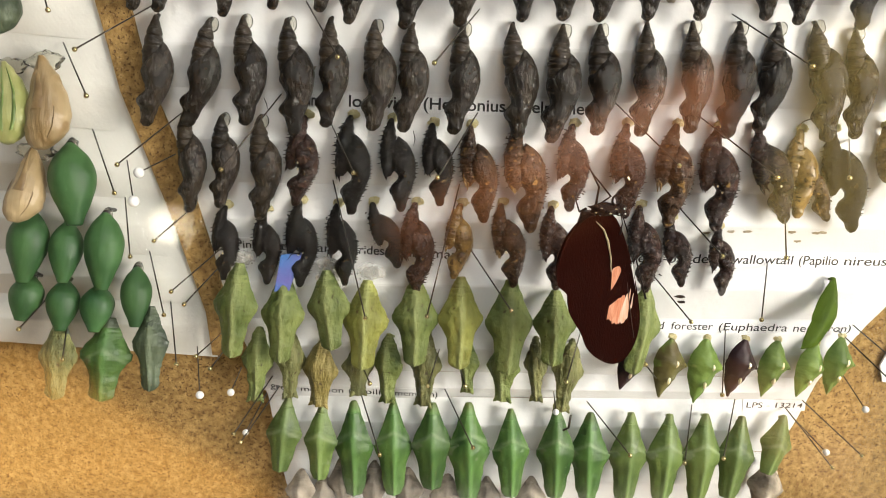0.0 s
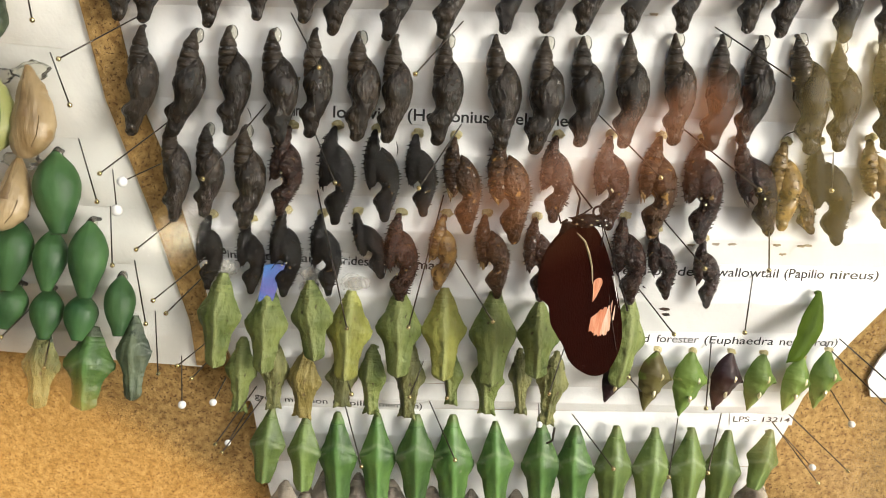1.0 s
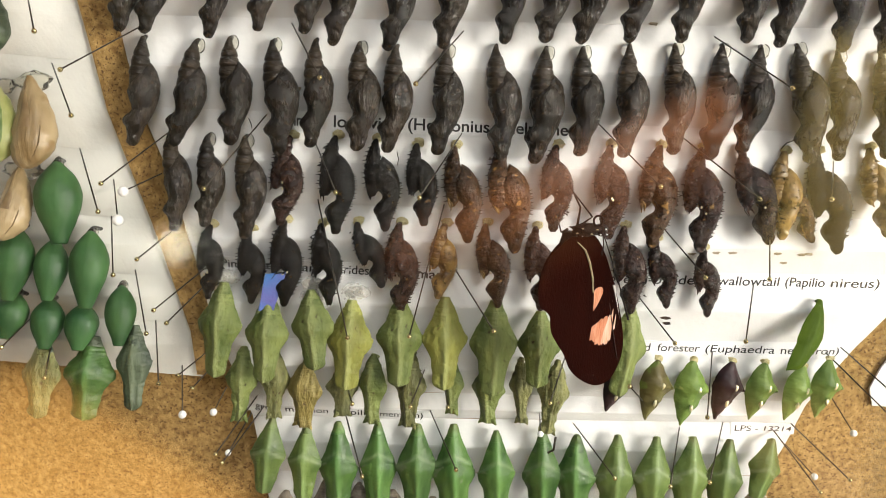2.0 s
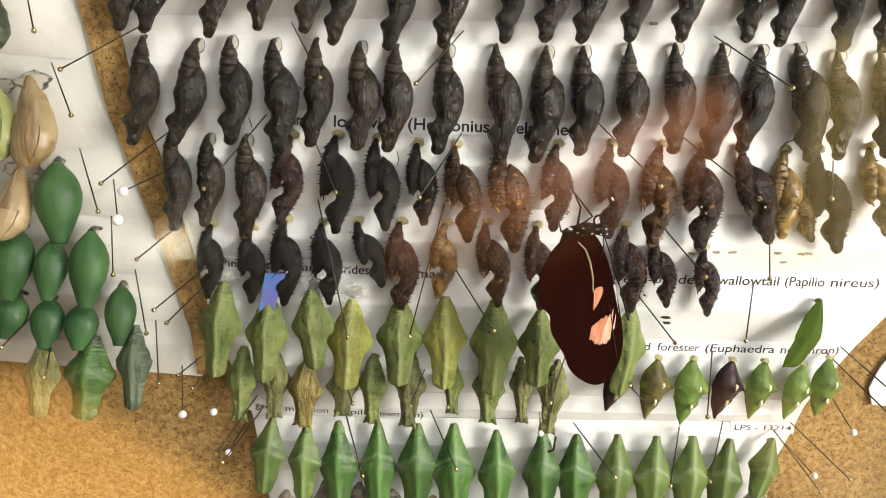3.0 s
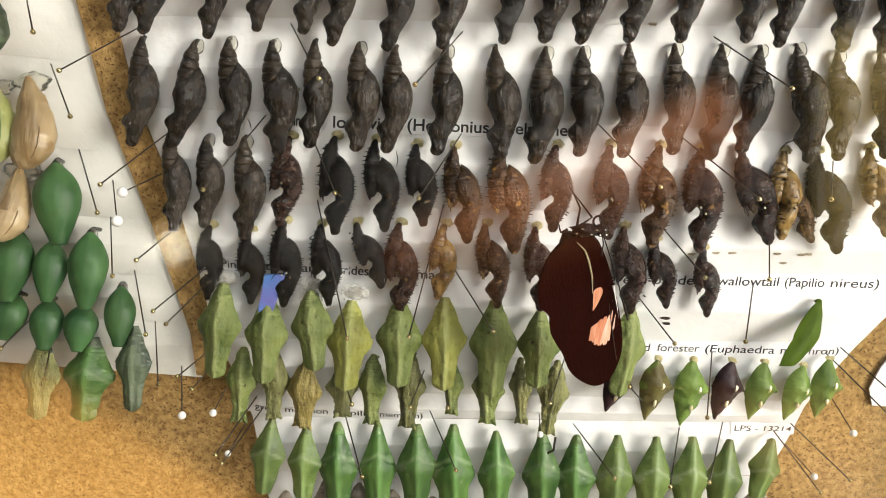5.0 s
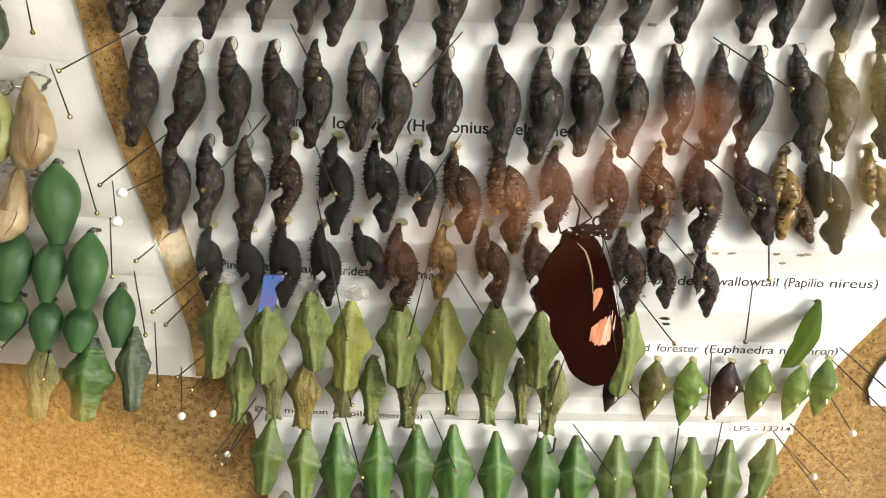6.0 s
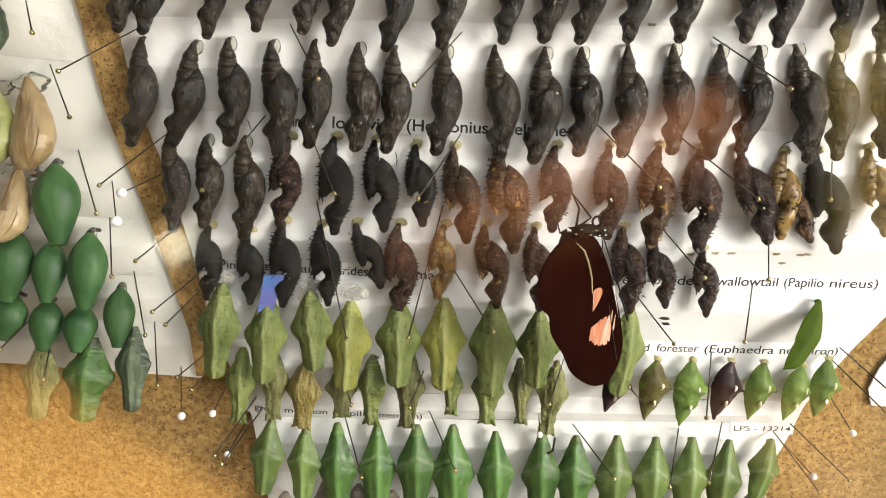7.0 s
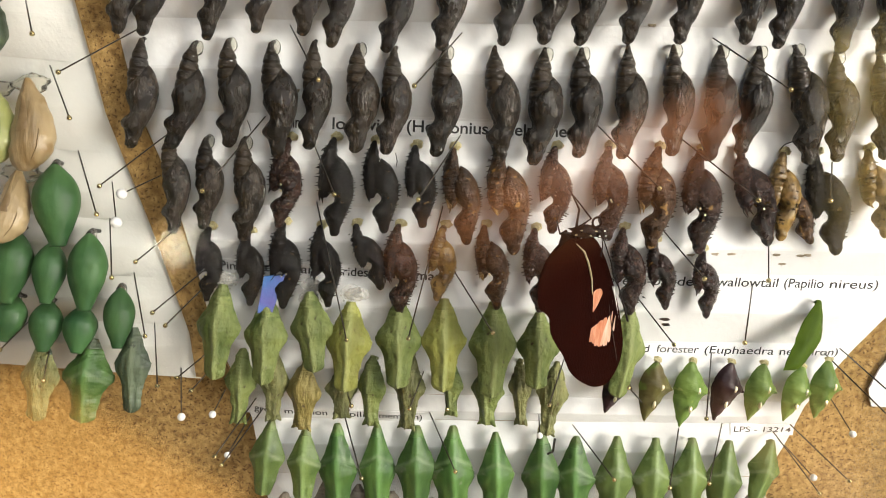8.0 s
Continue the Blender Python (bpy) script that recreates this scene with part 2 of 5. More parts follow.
INSECT_BLACK = mat("insect_black", (0.005, 0.003, 0.003), (0.014, 0.009, 0.007), 0.4, 900, bump=0.6, gloss=0.15)
TAPE_BLUE = mat("blue_tape", (0.06, 0.2, 0.5), (0.2, 0.12, 0.42), 0.45, 130, bump=0.5, bump_scale=1500)
INK = mat("black_ink", (0.012, 0.012, 0.012), (0.025, 0.025, 0.025), 0.6, 400, bump=0.0)
SMUDGE = mat("brown_smudge", (0.2, 0.16, 0.1), (0.4, 0.34, 0.25), 0.7, 900, bump=0.3)
# tones of these unseen surfaces are set to steer bounce light and reflections
LIGHT_SINK = mat("light_sink", (0.005, 0.0045, 0.004), (0.01, 0.009, 0.008), 0.9, 6, bump=0.3, bump_scale=60, gloss=0.0)
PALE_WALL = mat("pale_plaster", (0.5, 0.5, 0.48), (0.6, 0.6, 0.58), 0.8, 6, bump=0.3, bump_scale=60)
FLOOR = mat("floor_stone", (0.34, 0.32, 0.29), (0.42, 0.4, 0.37), 0.7, 8, bump=0.4, bump_scale=60)
# colours of unseen props, picked to give the pane its coloured hazes
RED_TINT = mat("red_brown_tint", (0.29, 0.102, 0.031), (0.36, 0.128, 0.04), 0.6, 3, bump=0.2, bump_scale=40)
YELLOW_TINT = mat("yellow_cloth", (0.46, 0.34, 0.1), (0.56, 0.42, 0.13), 0.9, 12, bump=0.2, bump_scale=40)
PALE_TINT = mat("cream_cloth", (0.72, 0.62, 0.36), (0.82, 0.72, 0.44), 0.9, 12, bump=0.2, bump_scale=40)
BROWN_TINT = mat("brown_tint", (0.2, 0.1, 0.028), (0.25, 0.13, 0.04), 0.6, 8, bump=0.3, stretch=(1, 6, 1))
ORANGE_TINT = mat("orange_tint", (0.8, 0.37, 0.065), (0.84, 0.43, 0.085), 0.6, 8, bump=0.3, stretch=(1, 6, 1))


def clear_glue(name, cloud):
    m = bpy.data.materials.new(name)
    m.use_nodes = True
    n, l = m.node_tree.nodes, m.node_tree.links
    n.remove(n["Principled BSDF"])
    see, shine, mix = n.new("ShaderNodeBsdfTransparent"), n.new("ShaderNodeBsdfGlossy"), n.new("ShaderNodeMixShader")
    see.inputs["Color"].default_value = (0.93, 0.92, 0.88, 1)
    shine.inputs["Roughness"].default_value = 0.08
    fres = n.new("ShaderNodeFresnel")
    fres.inputs["IOR"].default_value = 1.22
    milk, body = n.new("ShaderNodeBsdfDiffuse"), n.new("ShaderNodeMixShader")
    milk.inputs["Color"].default_value = (0.8, 0.78, 0.7, 1)
    body.inputs["Fac"].default_value = cloud
    l.new(see.outputs[0], body.inputs[1])
    l.new(milk.outputs[0], body.inputs[2])
    l.new(fres.outputs["Fac"], mix.inputs["Fac"])
    l.new(body.outputs[0], mix.inputs[1])
    l.new(shine.outputs[0], mix.inputs[2])
    l.new(mix.outputs[0], n["Material Output"].inputs["Surface"])
    return m


def frothy_glue():
    m = bpy.data.materials.new("frothy_glue")
    m.use_nodes = True
    n, l = m.node_tree.nodes, m.node_tree.links
    n.remove(n["Principled BSDF"])
    see, milk, mix = n.new("ShaderNodeBsdfTransparent"), n.new("ShaderNodeBsdfDiffuse"), n.new("ShaderNodeMixShader")
    milk.inputs["Color"].default_value = (0.85, 0.83, 0.76, 1)
    cells = n.new("ShaderNodeTexVoronoi")
    cells.inputs["Scale"].default_value = 1600.0
    tc = n.new("ShaderNodeTexCoord")
    l.new(tc.outputs["Object"], cells.inputs["Vector"])
    amount = n.new("ShaderNodeMapRange")
    amount.inputs["To Min"].default_value, amount.inputs["To Max"].default_value = 0.08, 0.3
    l.new(cells.outputs["Distance"], amount.inputs["Value"])
    l.new(amount.outputs["Result"], mix.inputs["Fac"])
    l.new(see.outputs[0], mix.inputs[1])
    l.new(milk.outputs[0], mix.inputs[2])
    l.new(mix.outputs[0], n["Material Output"].inputs["Surface"])
    return m


def pane_glass():
    m = bpy.data.materials.new("pane_glass")
    m.use_nodes = True
    n, l = m.node_tree.nodes, m.node_tree.links
    n.remove(n["Principled BSDF"])
    see, shine, mix = n.new("ShaderNodeBsdfTransparent"), n.new("ShaderNodeBsdfGlossy"), n.new("ShaderNodeMixShader")
    see.inputs["Color"].default_value = (0.98, 0.985, 0.98, 1)
    shine.distribution = "BECKMANN"
    shine.inputs["Roughness"].default_value = 0.1
    mix.inputs["Fac"].default_value = 0.08
    l.new(see.outputs[0], mix.inputs[1])
    l.new(shine.outputs[0], mix.inputs[2])
    l.new(mix.outputs[0], n["Material Output"].inputs["Surface"])
    return m


GLUE, FROTH, PANE = clear_glue("clear_glue", 0.1), frothy_glue(), pane_glass()
# glow for an added bar that the pane mirrors as a bright streak
GLINT = bpy.data.materials.new("glint_glow")
GLINT.use_nodes = True
GLINT.node_tree.nodes["Principled BSDF"].inputs["Emission Color"].default_value = (1.0, 0.9, 0.65, 1)
GLINT.node_tree.nodes["Principled BSDF"].inputs["Emission Strength"].default_value = 26.0

# ---- mesh helpers ----
HEIGHT = 1.4          # height of the board's middle above the floor


def at(x, z, d):
    """Board millimetres (to the right, up, out of the board) to the world."""
    return Vector((x / 1000, -d / 1000, HEIGHT + z / 1000))


def mesh_of(name, verts, faces, material, smooth=True):
    me = bpy.data.meshes.new(name)
    me.from_pydata([tuple(v) for v in verts], [], faces)
    me.materials.append(material)
    if smooth:
        me.polygons.foreach_set("use_smooth", [True] * len(me.polygons))
    me.update()
    return me


def part(name, geo, material, parent, label="", smooth=True):
    """Links (verts, faces) or a bmesh as one mesh object under parent."""
    if isinstance(geo, bmesh.types.BMesh):
        me = bpy.data.meshes.new(name)
        geo.to_mesh(me)
        geo.free()
        me.materials.append(material)
        me.polygons.foreach_set("use_smooth", [smooth] * len(me.polygons))
    else:
        me = mesh_of(name, geo[0], geo[1], material, smooth)
    ob = new(name, me)
    ob.parent = parent
    return tagged(ob, label)


def box(x0, x1, y0, y1, z0, z1, bevel=0.0):
    bm = bmesh.new()
    bmesh.ops.create_cube(bm, size=1, matrix=Matrix.LocRotScale(
        ((x0 + x1) / 2, (y0 + y1) / 2, (z0 + z1) / 2), None, (x1 - x0, y1 - y0, z1 - z0)))
    if bevel:
        bmesh.ops.bevel(bm, geom=bm.edges[:], offset=bevel, segments=2, affect="EDGES")
    return bm


def loft(stations, length, depth, rings=34, seg=22, t0=0.0, t1=1.0, segs=0, seg_amp=0.0, seg_end=0.5, lump=0.02,
         power=1.0, width=1.0, bend=0.0, feature=None, slant=0.0, soft=True):
    """A closed body that hangs down local z: stations of (t, left, right) in lengths, depth as a part of the width.
    segs: rings of overlapping segments down to seg_end; another power than 1 makes a keel to the front, sharper the lower it is; lump: unevenness."""
    st = np.array(stations)
    t = np.linspace(t0, t1, rings)
    left, right = (np.interp(t, st[:, 0], st[:, k]) * width for k in (1, 2))
    kernel = np.array([0.25, 0.5, 0.25])
    for a in (left, right):
        for _ in range(1 if soft else 5):
            a[1:-1] = np.convolve(a, kernel, "valid")
    wide = (right - left) / 2
    front = wide if soft else np.convolve(np.pad(wide, 12, mode="edge"), np.ones(25) / 25, "valid")
    verts, faces = [], []
    off = Vector((random.uniform(-99, 99), random.uniform(-99, 99), random.uniform(-99, 99)))
    for i in range(rings):
        c, w = (left[i] + right[i]) / 2, max((right[i] - left[i]) / 2, 0.003)
        if segs and t[i] < seg_end:
            ring = ((t[i] - t0) / (seg_end - t0) * segs) % 1.0
            w *= 1 + seg_amp * (0.3 * (ring - 0.5) - 0.5 * math.exp(-(min(ring, 1 - ring) / 0.13) ** 2))
        for j in range(seg):
            a = 2 * math.pi * j / seg
            ca, sa = math.cos(a), math.sin(a)
            x, y = c + w * ca, -w * depth * sa
            if power != 1:
                y = -front[i] * depth * (1 - abs(ca) ** power) if sa > 0 else w * depth * 0.55 * sa * sa
            p = Vector((x, y - bend * math.sin(math.pi * t[i]), -t[i]))
            k = (feature(t[i], ca, sa) if feature else 0.0) + noise.noise(p * 9 + off) * lump + noise.noise(p * 28 + off) * lump * 0.45 + noise.noise(p * 70 + off) * lump * 0.3
            drop = slant * max(0.0, 1 - (t[i] - t0) / 0.4) * ca
            verts.append(Vector((p.x + k * ca, p.y - k * sa * depth, p.z + drop)) * length)
    for i in range(rings - 1):
        for j in range(seg):
            k = (j + 1) % seg
            faces.append((i * seg + j, i * seg + k, (i + 1) * seg + k, (i + 1) * seg + j))
    faces.append(tuple(range(seg))[::-1])
    faces.append(tuple((rings - 1) * seg + j for j in range(seg)))
    return verts, faces


def joined(*geos):
    verts, faces = [], []
    for v, f in geos:
        n = len(verts)
        verts += v
        faces += [tuple(i + n for i in face) for face in f]
    return verts, faces


def tube(points, radii, seg=7):
    """A round rod along points, its rings turned with the path."""
    pts = [Vector(p) for p in points]
    verts, faces, side = [], [], None
    for i, p in enumerate(pts):
        way = (pts[min(i + 1, len(pts) - 1)] - pts[max(i - 1, 0)]).normalized()
        side = way.orthogonal() if side is None else side - way * side.dot(way)
        side.normalize()
        up = way.cross(side)
        r = radii[i] if isinstance(radii, (list, tuple)) else radii
        verts += [p + r * (math.cos(2 * math.pi * j / seg) * side + math.sin(2 * math.pi * j / seg) * up) for j in range(seg)]
    for i in range(len(pts) - 1):
        for j in range(seg):
            k = (j + 1) % seg
            faces.append((i * seg + j, i * seg + k, (i + 1) * seg + k, (i + 1) * seg + j))
    faces += [tuple(range(seg))[::-1], tuple((len(pts) - 1) * seg + j for j in range(seg))]
    return verts, faces


def ball(centre, r, seg=12, rings=8, squash=(1, 1, 1), lump=0.0):
    c = Vector(centre)
    off = Vector((random.uniform(-9, 9), random.uniform(-9, 9), 0))
    verts, faces = [], []
    for i in range(rings + 1):
        b = math.pi * i / rings
        for j in range(seg):
            a = 2 * math.pi * j / seg
            n = Vector((math.sin(b) * math.cos(a), math.sin(b) * math.sin(a), math.cos(b)))
            k = r * (1 + lump * noise.noise(n * 1.7 + off) + lump * 0.6 * noise.noise(n * 5 + off))
            verts.append(c + Vector((n.x * squash[0], n.y * squash[1], n.z * squash[2])) * k)
    for i in range(rings):
        for j in range(seg):
            k = (j + 1) % seg
            faces.append((i * seg + j, (i + 1) * seg + j, (i + 1) * seg + k, i * seg + k))
    return verts, faces


def hang(x0, z0, d0, x1, z1, d1, turn=0.0):
    """Pose of a body that hangs from its top point towards its lower end, and its length in metres."""
    top, low = at(x0, z0, d0), at(x1, z1, d1)
    up = (top - low).normalized()
    y = (Vector((0, 1, 0)) - up * up.y).normalized()
    m = Matrix((y.cross(up), y, up)).transposed().to_4x4()
    return Matrix.Translation(top) @ m @ pose(0, 0, 0, 0, 0, turn), (top - low).length


def thing(name, m, label, category, group=""):
    ob = new(name)
    ob.empty_display_size = 0.002
    ob.matrix_world = m
    return tagged(ob, label, category, group)


def flat_shape(points, d0, d1, rounds=3):
    """A thin plate with a smooth outline through the points (board x, z), from depth d0 to d1."""
    pts = [Vector((p[0], p[1])) for p in points]
    n, out = len(pts), []
    for i in range(n):
        a, b, c, e = pts[i - 1], pts[i], pts[(i + 1) % n], pts[(i + 2) % n]
        for k in range(rounds):
            u = k / rounds
            out.append(0.5 * (2 * b + (c - a) * u + (2 * a - 5 * b + 4 * c - e) * u * u + (3 * b - a - 3 * c + e) * u ** 3))
    bm = bmesh.new()
    lo = [bm.verts.new(at(p.x, p.y, d0)) for p in out]
    hi = [bm.verts.new(at(p.x, p.y, d1)) for p in out]
    bm.faces.new(lo)
    bm.faces.new(hi[::-1])
    for i in range(len(out)):
        k = (i + 1) % len(out)
        bm.faces.new((lo[i], hi[i], hi[k], lo[k]))
    bmesh.ops.recalc_face_normals(bm, faces=bm.faces[:])
    return bm


# ---- the room that closes the place, unseen, made up for the pane's reflections ----
def structure(name, bm, material, label):
    ob = part(name, bm, material, None, smooth=False)
    return tagged(ob, label, name.split("_")[0], kind="structure")


X0, X1, Y0, TOP = -1.7, 1.4, -1.95, 2.6
structure("floor", box(X0, X1, Y0, 0.05, -0.1, 0), FLOOR, "grey stone floor of the room")
structure("wall_north", box(X0, X1, 0.012, 0.15, 0, TOP), PALE_WALL, "pale plaster wall behind the pinning board")
# dark below for a dark reflection, pale above to throw fill light back
structure("wall_south", box(X0, X1, Y0 - 0.12, Y0, 0, 1.75), LIGHT_SINK, "unseen wall facing the board, dark to keep the pane's reflection dark")
structure("wall_south_upper", box(X0, X1, Y0 - 0.12, Y0, 1.75, TOP), PALE_WALL, "unseen upper wall, pale to bounce fill light")
structure("wall_west", box(X0 - 0.12, X0, Y0, 0.05, 0, TOP), LIGHT_SINK, "unseen side wall, dark to hold down bounce light")
half = WINDOW_SIZE / 2
# wall added near the case so the lamp's light falls off towards the left
A0, A1, END = WINDOW_X, WINDOW_X + 0.06, -0.68
bm = box(A0, A1, END, WINDOW_Y - half, 0, TOP)
for b in ((A0, A1, WINDOW_Y + half, 0.012, 0, TOP), (A0, A1, WINDOW_Y - half, WINDOW_Y + half, 0, WINDOW_Z - half),
          (A0, A1, WINDOW_Y - half, WINDOW_Y + half, WINDOW_Z + half, TOP)):
    bmesh.ops.create_cube(bm, size=1, matrix=Matrix.LocRotScale(
        ((b[0] + b[1]) / 2, (b[2] + b[3]) / 2, (b[4] + b[5]) / 2), None, (b[1] - b[0], b[3] - b[2], b[5] - b[4])))
structure("wall_alcove", bm, PALE_WALL, "unseen pale wall added to carry the window lamp close to the case")
structure("wall_east", box(X1, X1 + 0.12, Y0, 0.05, 0, TOP), PALE_WALL, "pale plaster side wall")
# opening made up so that the sun reaches the mirrored props
bm = box(X0, X1, -0.15, 0.05, TOP, TOP + 0.1)
for b in ((X0, X1, Y0, -1.75), (X0, -0.92, -1.75, -0.15), (1.25, X1, -1.75, -0.15)):
    bmesh.ops.create_cube(bm, size=1, matrix=Matrix.LocRotScale(
        ((b[0] + b[1]) / 2, (b[2] + b[3]) / 2, TOP + 0.05), None, (b[1] - b[0], b[3] - b[2], 0.1)))
structure("ceiling", bm, PALE_WALL, "unseen pale ceiling, opened for the sun and the fill lamp")

# made-up table and stool, placed to mirror warm haze in the pane's lower corners
table = thing("haze_table", pose(-0.78, -0.83, 0.77, 0, 0, 38), "unseen orange table added for the haze low in the pane", "table")
part("tabletop", box(-0.75, 0.42, -0.36, 0.36, -0.035, 0, 0.004), ORANGE_TINT, table)
for x in (-0.7, 0.37):
    for y in (-0.31, 0.31):
        part("leg", box(x - 0.025, x + 0.025, y - 0.025, y + 0.025, -0.8, -0.035), ORANGE_TINT, table)
stool = thing("haze_stool", pose(0.76, -1.14, 0.77, 0, 0, -8), "unseen brown stool added for the haze at lower right", "stool")
part("seat", box(-0.2, 0.17, -0.2, 0.2, -0.03, 0, 0.004), BROWN_TINT, stool)
for x in (-0.17, 0.14):
    for y in (-0.17, 0.17):
        part("leg", box(x - 0.02, x + 0.02, y - 0.02, y + 0.02, -0.77, -0.03), BROWN_TINT, stool)
# made-up board, tilted and sized to fit the red haze as the camera sees it
panel = part("red_board", box(-0.58, 0.43, -0.015, 0.015, -0.14, 0.14, 0.003), RED_TINT, None)
panel.matrix_world = pose(0.41, Y0 + 0.016, 1.06, 0, -27, 0)
tagged(panel, "unseen red-brown board added for the reddish haze band in the pane", "board")
def hung_cloth(wide, drop):
    """A cloth that hangs in soft folds from its upper hem."""
    verts, faces, n, m = [], [], 40, 16
    for side in (0.003, -0.003):
        for i in range(n + 1):
            for k in range(m + 1):
                x, z = wide * i / n, -drop * k / m
                verts.append(Vector((x + 0.012 * math.sin(5 * z + 3), side + 0.022 * math.sin(42 * x + 2 * z) * (0.3 + k / m), z)))
    q = (n + 1) * (m + 1)
    for i in range(n):
        for k in range(m):
            a = i * (m + 1) + k
            faces += [(a, a + 1, a + m + 2, a + m + 1), (q + a, q + a + m + 1, q + a + m + 2, q + a + 1)]
    rim = [i * (m + 1) for i in range(n + 1)] + [n * (m + 1) + k for k in range(1, m + 1)] + [i * (m + 1) + m for i in range(n - 1, -1, -1)] + list(range(m - 1, 0, -1))
    faces += [(a, b, q + b, q + a) for a, b in zip(rim, rim[1:] + rim[:1])]
    return verts, faces


# made-up sheets and rail that put the yellow haze on the pane's right side
CLOTH_HANG = (0.82, -1.6, 1.5)
cloth = part("yellow_cloth", hung_cloth(0.42, 0.55), YELLOW_TINT, None)
cloth.matrix_world = pose(*CLOTH_HANG)
rail = part("cloth_rail", joined(tube([(0.76, -1.6, 1.505), (1.4, -1.6, 1.505)], 0.008, 10), tube([(0.93, -1.53, 1.505), (1.4, -1.53, 1.505)], 0.008, 10)), STEEL, None)
tagged(rail, "unseen rail added to hold the two tinting sheets", "rail")
cream = part("cream_cloth", hung_cloth(0.36, 0.5), PALE_TINT, None)
cream.matrix_world = pose(0.98, -1.53, 1.5)
tagged(cream, "unseen pale sheet added to brighten the tint at the pane's right", "cloth")
tagged(cloth, "unseen yellow sheet added to tint the pane, swinging slowly", "cloth")
# made-up glowing bar, set where its reflection gives the glint
lamp = thing("glint_bar", pose(-0.695, -1.75, 0.945), "unseen glowing bar added for a glint in the pane", "lamp")
part("tube", tube([(-0.038, 0, 0), (0.038, 0, 0)], 0.004, 10), GLINT, lamp)
part("stand", box(-0.012, 0.012, -0.012, 0.012, -0.945, -0.006), LIGHT_SINK, lamp)

# ---- the display case ----
structure("case_back", box(-0.27, 0.27, 0.0005, 0.012, HEIGHT - 0.2, HEIGHT + 0.2), CORK, "cork pinning board")["category"] = "cork board"
for name, b in (("case_top", (-0.29, 0.29, -0.05, 0.012, HEIGHT + 0.2, HEIGHT + 0.22)),
                ("case_bottom", (-0.29, 0.29, -0.05, 0.012, HEIGHT - 0.22, HEIGHT - 0.2)),
                ("case_side_west", (-0.29, -0.27, -0.05, 0.012, HEIGHT - 0.2, HEIGHT + 0.2)),
                ("case_side_east", (0.27, 0.29, -0.05, 0.012, HEIGHT - 0.2, HEIGHT + 0.2))):
    structure(name, box(*b), PALE_WALL, "plain rail of the display case")
pane = structure("case_window", box(-0.269, 0.269, -0.046, -0.043, HEIGHT - 0.199, HEIGHT + 0.199), PANE, "clear glass pane of the case")
pane.visible_shadow = False

# ---- folded paper strips ----
EDGES = [(72.91, 0.0098), (54.74, 0.0077), (32.56, -0.0106), (10.87, 0.0003), (-4.90, 0.0141), (-23.75, 0.0219), (-38.91, 0.0052), (-46.25, 0.0156), (-62.46, 0.0196), (-82.45, 0.0303)]
RIDGES = [(63.30, 0.0083), (43.80, 0.0076), (21.96, 0.0009), (2.70, 0.0078), (-13.97, 0.0102), (-31.27, 0.0007), (-43.00, 0.0086), (-53.21, 0.0005), (-71.23, 0.0228)]
EDGES_L = [(59.42, -0.0481), (38.96, -0.0544), (17.85, -0.0561), (2.63, -0.0417), (-10.00, -0.0192), (-23.80, -0.0354), (-39.49, -0.0537)]
RIDGES_L = [(49.86, -0.0448), (27.68, -0.0643), (7.55, -0.0662), (-3.84, -0.0421), (-15.64, -0.0193), (-29.67, -0.0357)]
LEFT_X = [(72.8, -82.4), (57.5, -78.6), (45.1, -76.5), (32.3, -73.9), (20.4, -69.5), (5.2, -65.5), (-9.3, -62.1), (-22.8, -59.8), (-33.6, -55.3), (-46.3, -49.7), (-70.3, -46.4), (-84.1, -43.8)]
RIGHT_X = [(77.7, 119.3), (24.2, 128.3), (7.5, 126.4), (-13.4, 113.6), (-19.6, 109.0), (-25.9, 104.3), (-39.7, 96.3), (-52.2, 92.2), (-57.3, 90.0), (-69.4, 87.9), (-80.1, 87.0)]
SHEET_L_X = [(72.7, -88.1), (57.3, -84.4), (45.0, -82.0), (32.2, -79.7), (20.2, -75.9), (5.0, -71.1), (-9.4, -67.1), (-22.9, -63.4), (-35.1, -62.4)]


def x_at(poly, z):
    p = sorted(poly)
    return float(np.interp(z, [q[0] for q in p], [q[1] for q in p]))


def crumple(x, z, i):
    """Shallow unevenness of a strip's paper, in millimetres."""
    return 0.22 * noise.noise(Vector((x * 0.05, z * 0.1, i * 7.3))) + 0.05 * noise.noise(Vector((x * 0.13, z * 0.2, 5 + i * 3.1)))


def flattened(x, a, b, soft_a, soft_b):
    """How much of the fold is left near the strip's two ends."""
    u = min(1.0, max(0.0, (x - a) / soft_a)) * min(1.0, max(0.0, (b - x) / soft_b))
    return u * u * (3 - 2 * u)


def strip_surface(edges, ridges, high, x, z):
    """How far the main sheet stands out at board x, z."""
    for i in range(len(ridges)):
        e, r, f = (a + s * x for a, s in (edges[i], ridges[i], edges[i + 1]))
        if f <= z <= e:
            k = flattened(x, x_at(LEFT_X, z), x_at(RIGHT_X, z), 8, 16)
            return 2 + (high[i] - 2) * k * ((e - z) / (e - r) if z > r else (z - f) / (r - f)) + crumple(x, z, i)
    return 2.0


HIGH = [4.4, 4.4, 4.4, 4.4, 4.4, 4.4, 3.6, 4.4, 4.4]
HIGH_L = [4.4] * 6


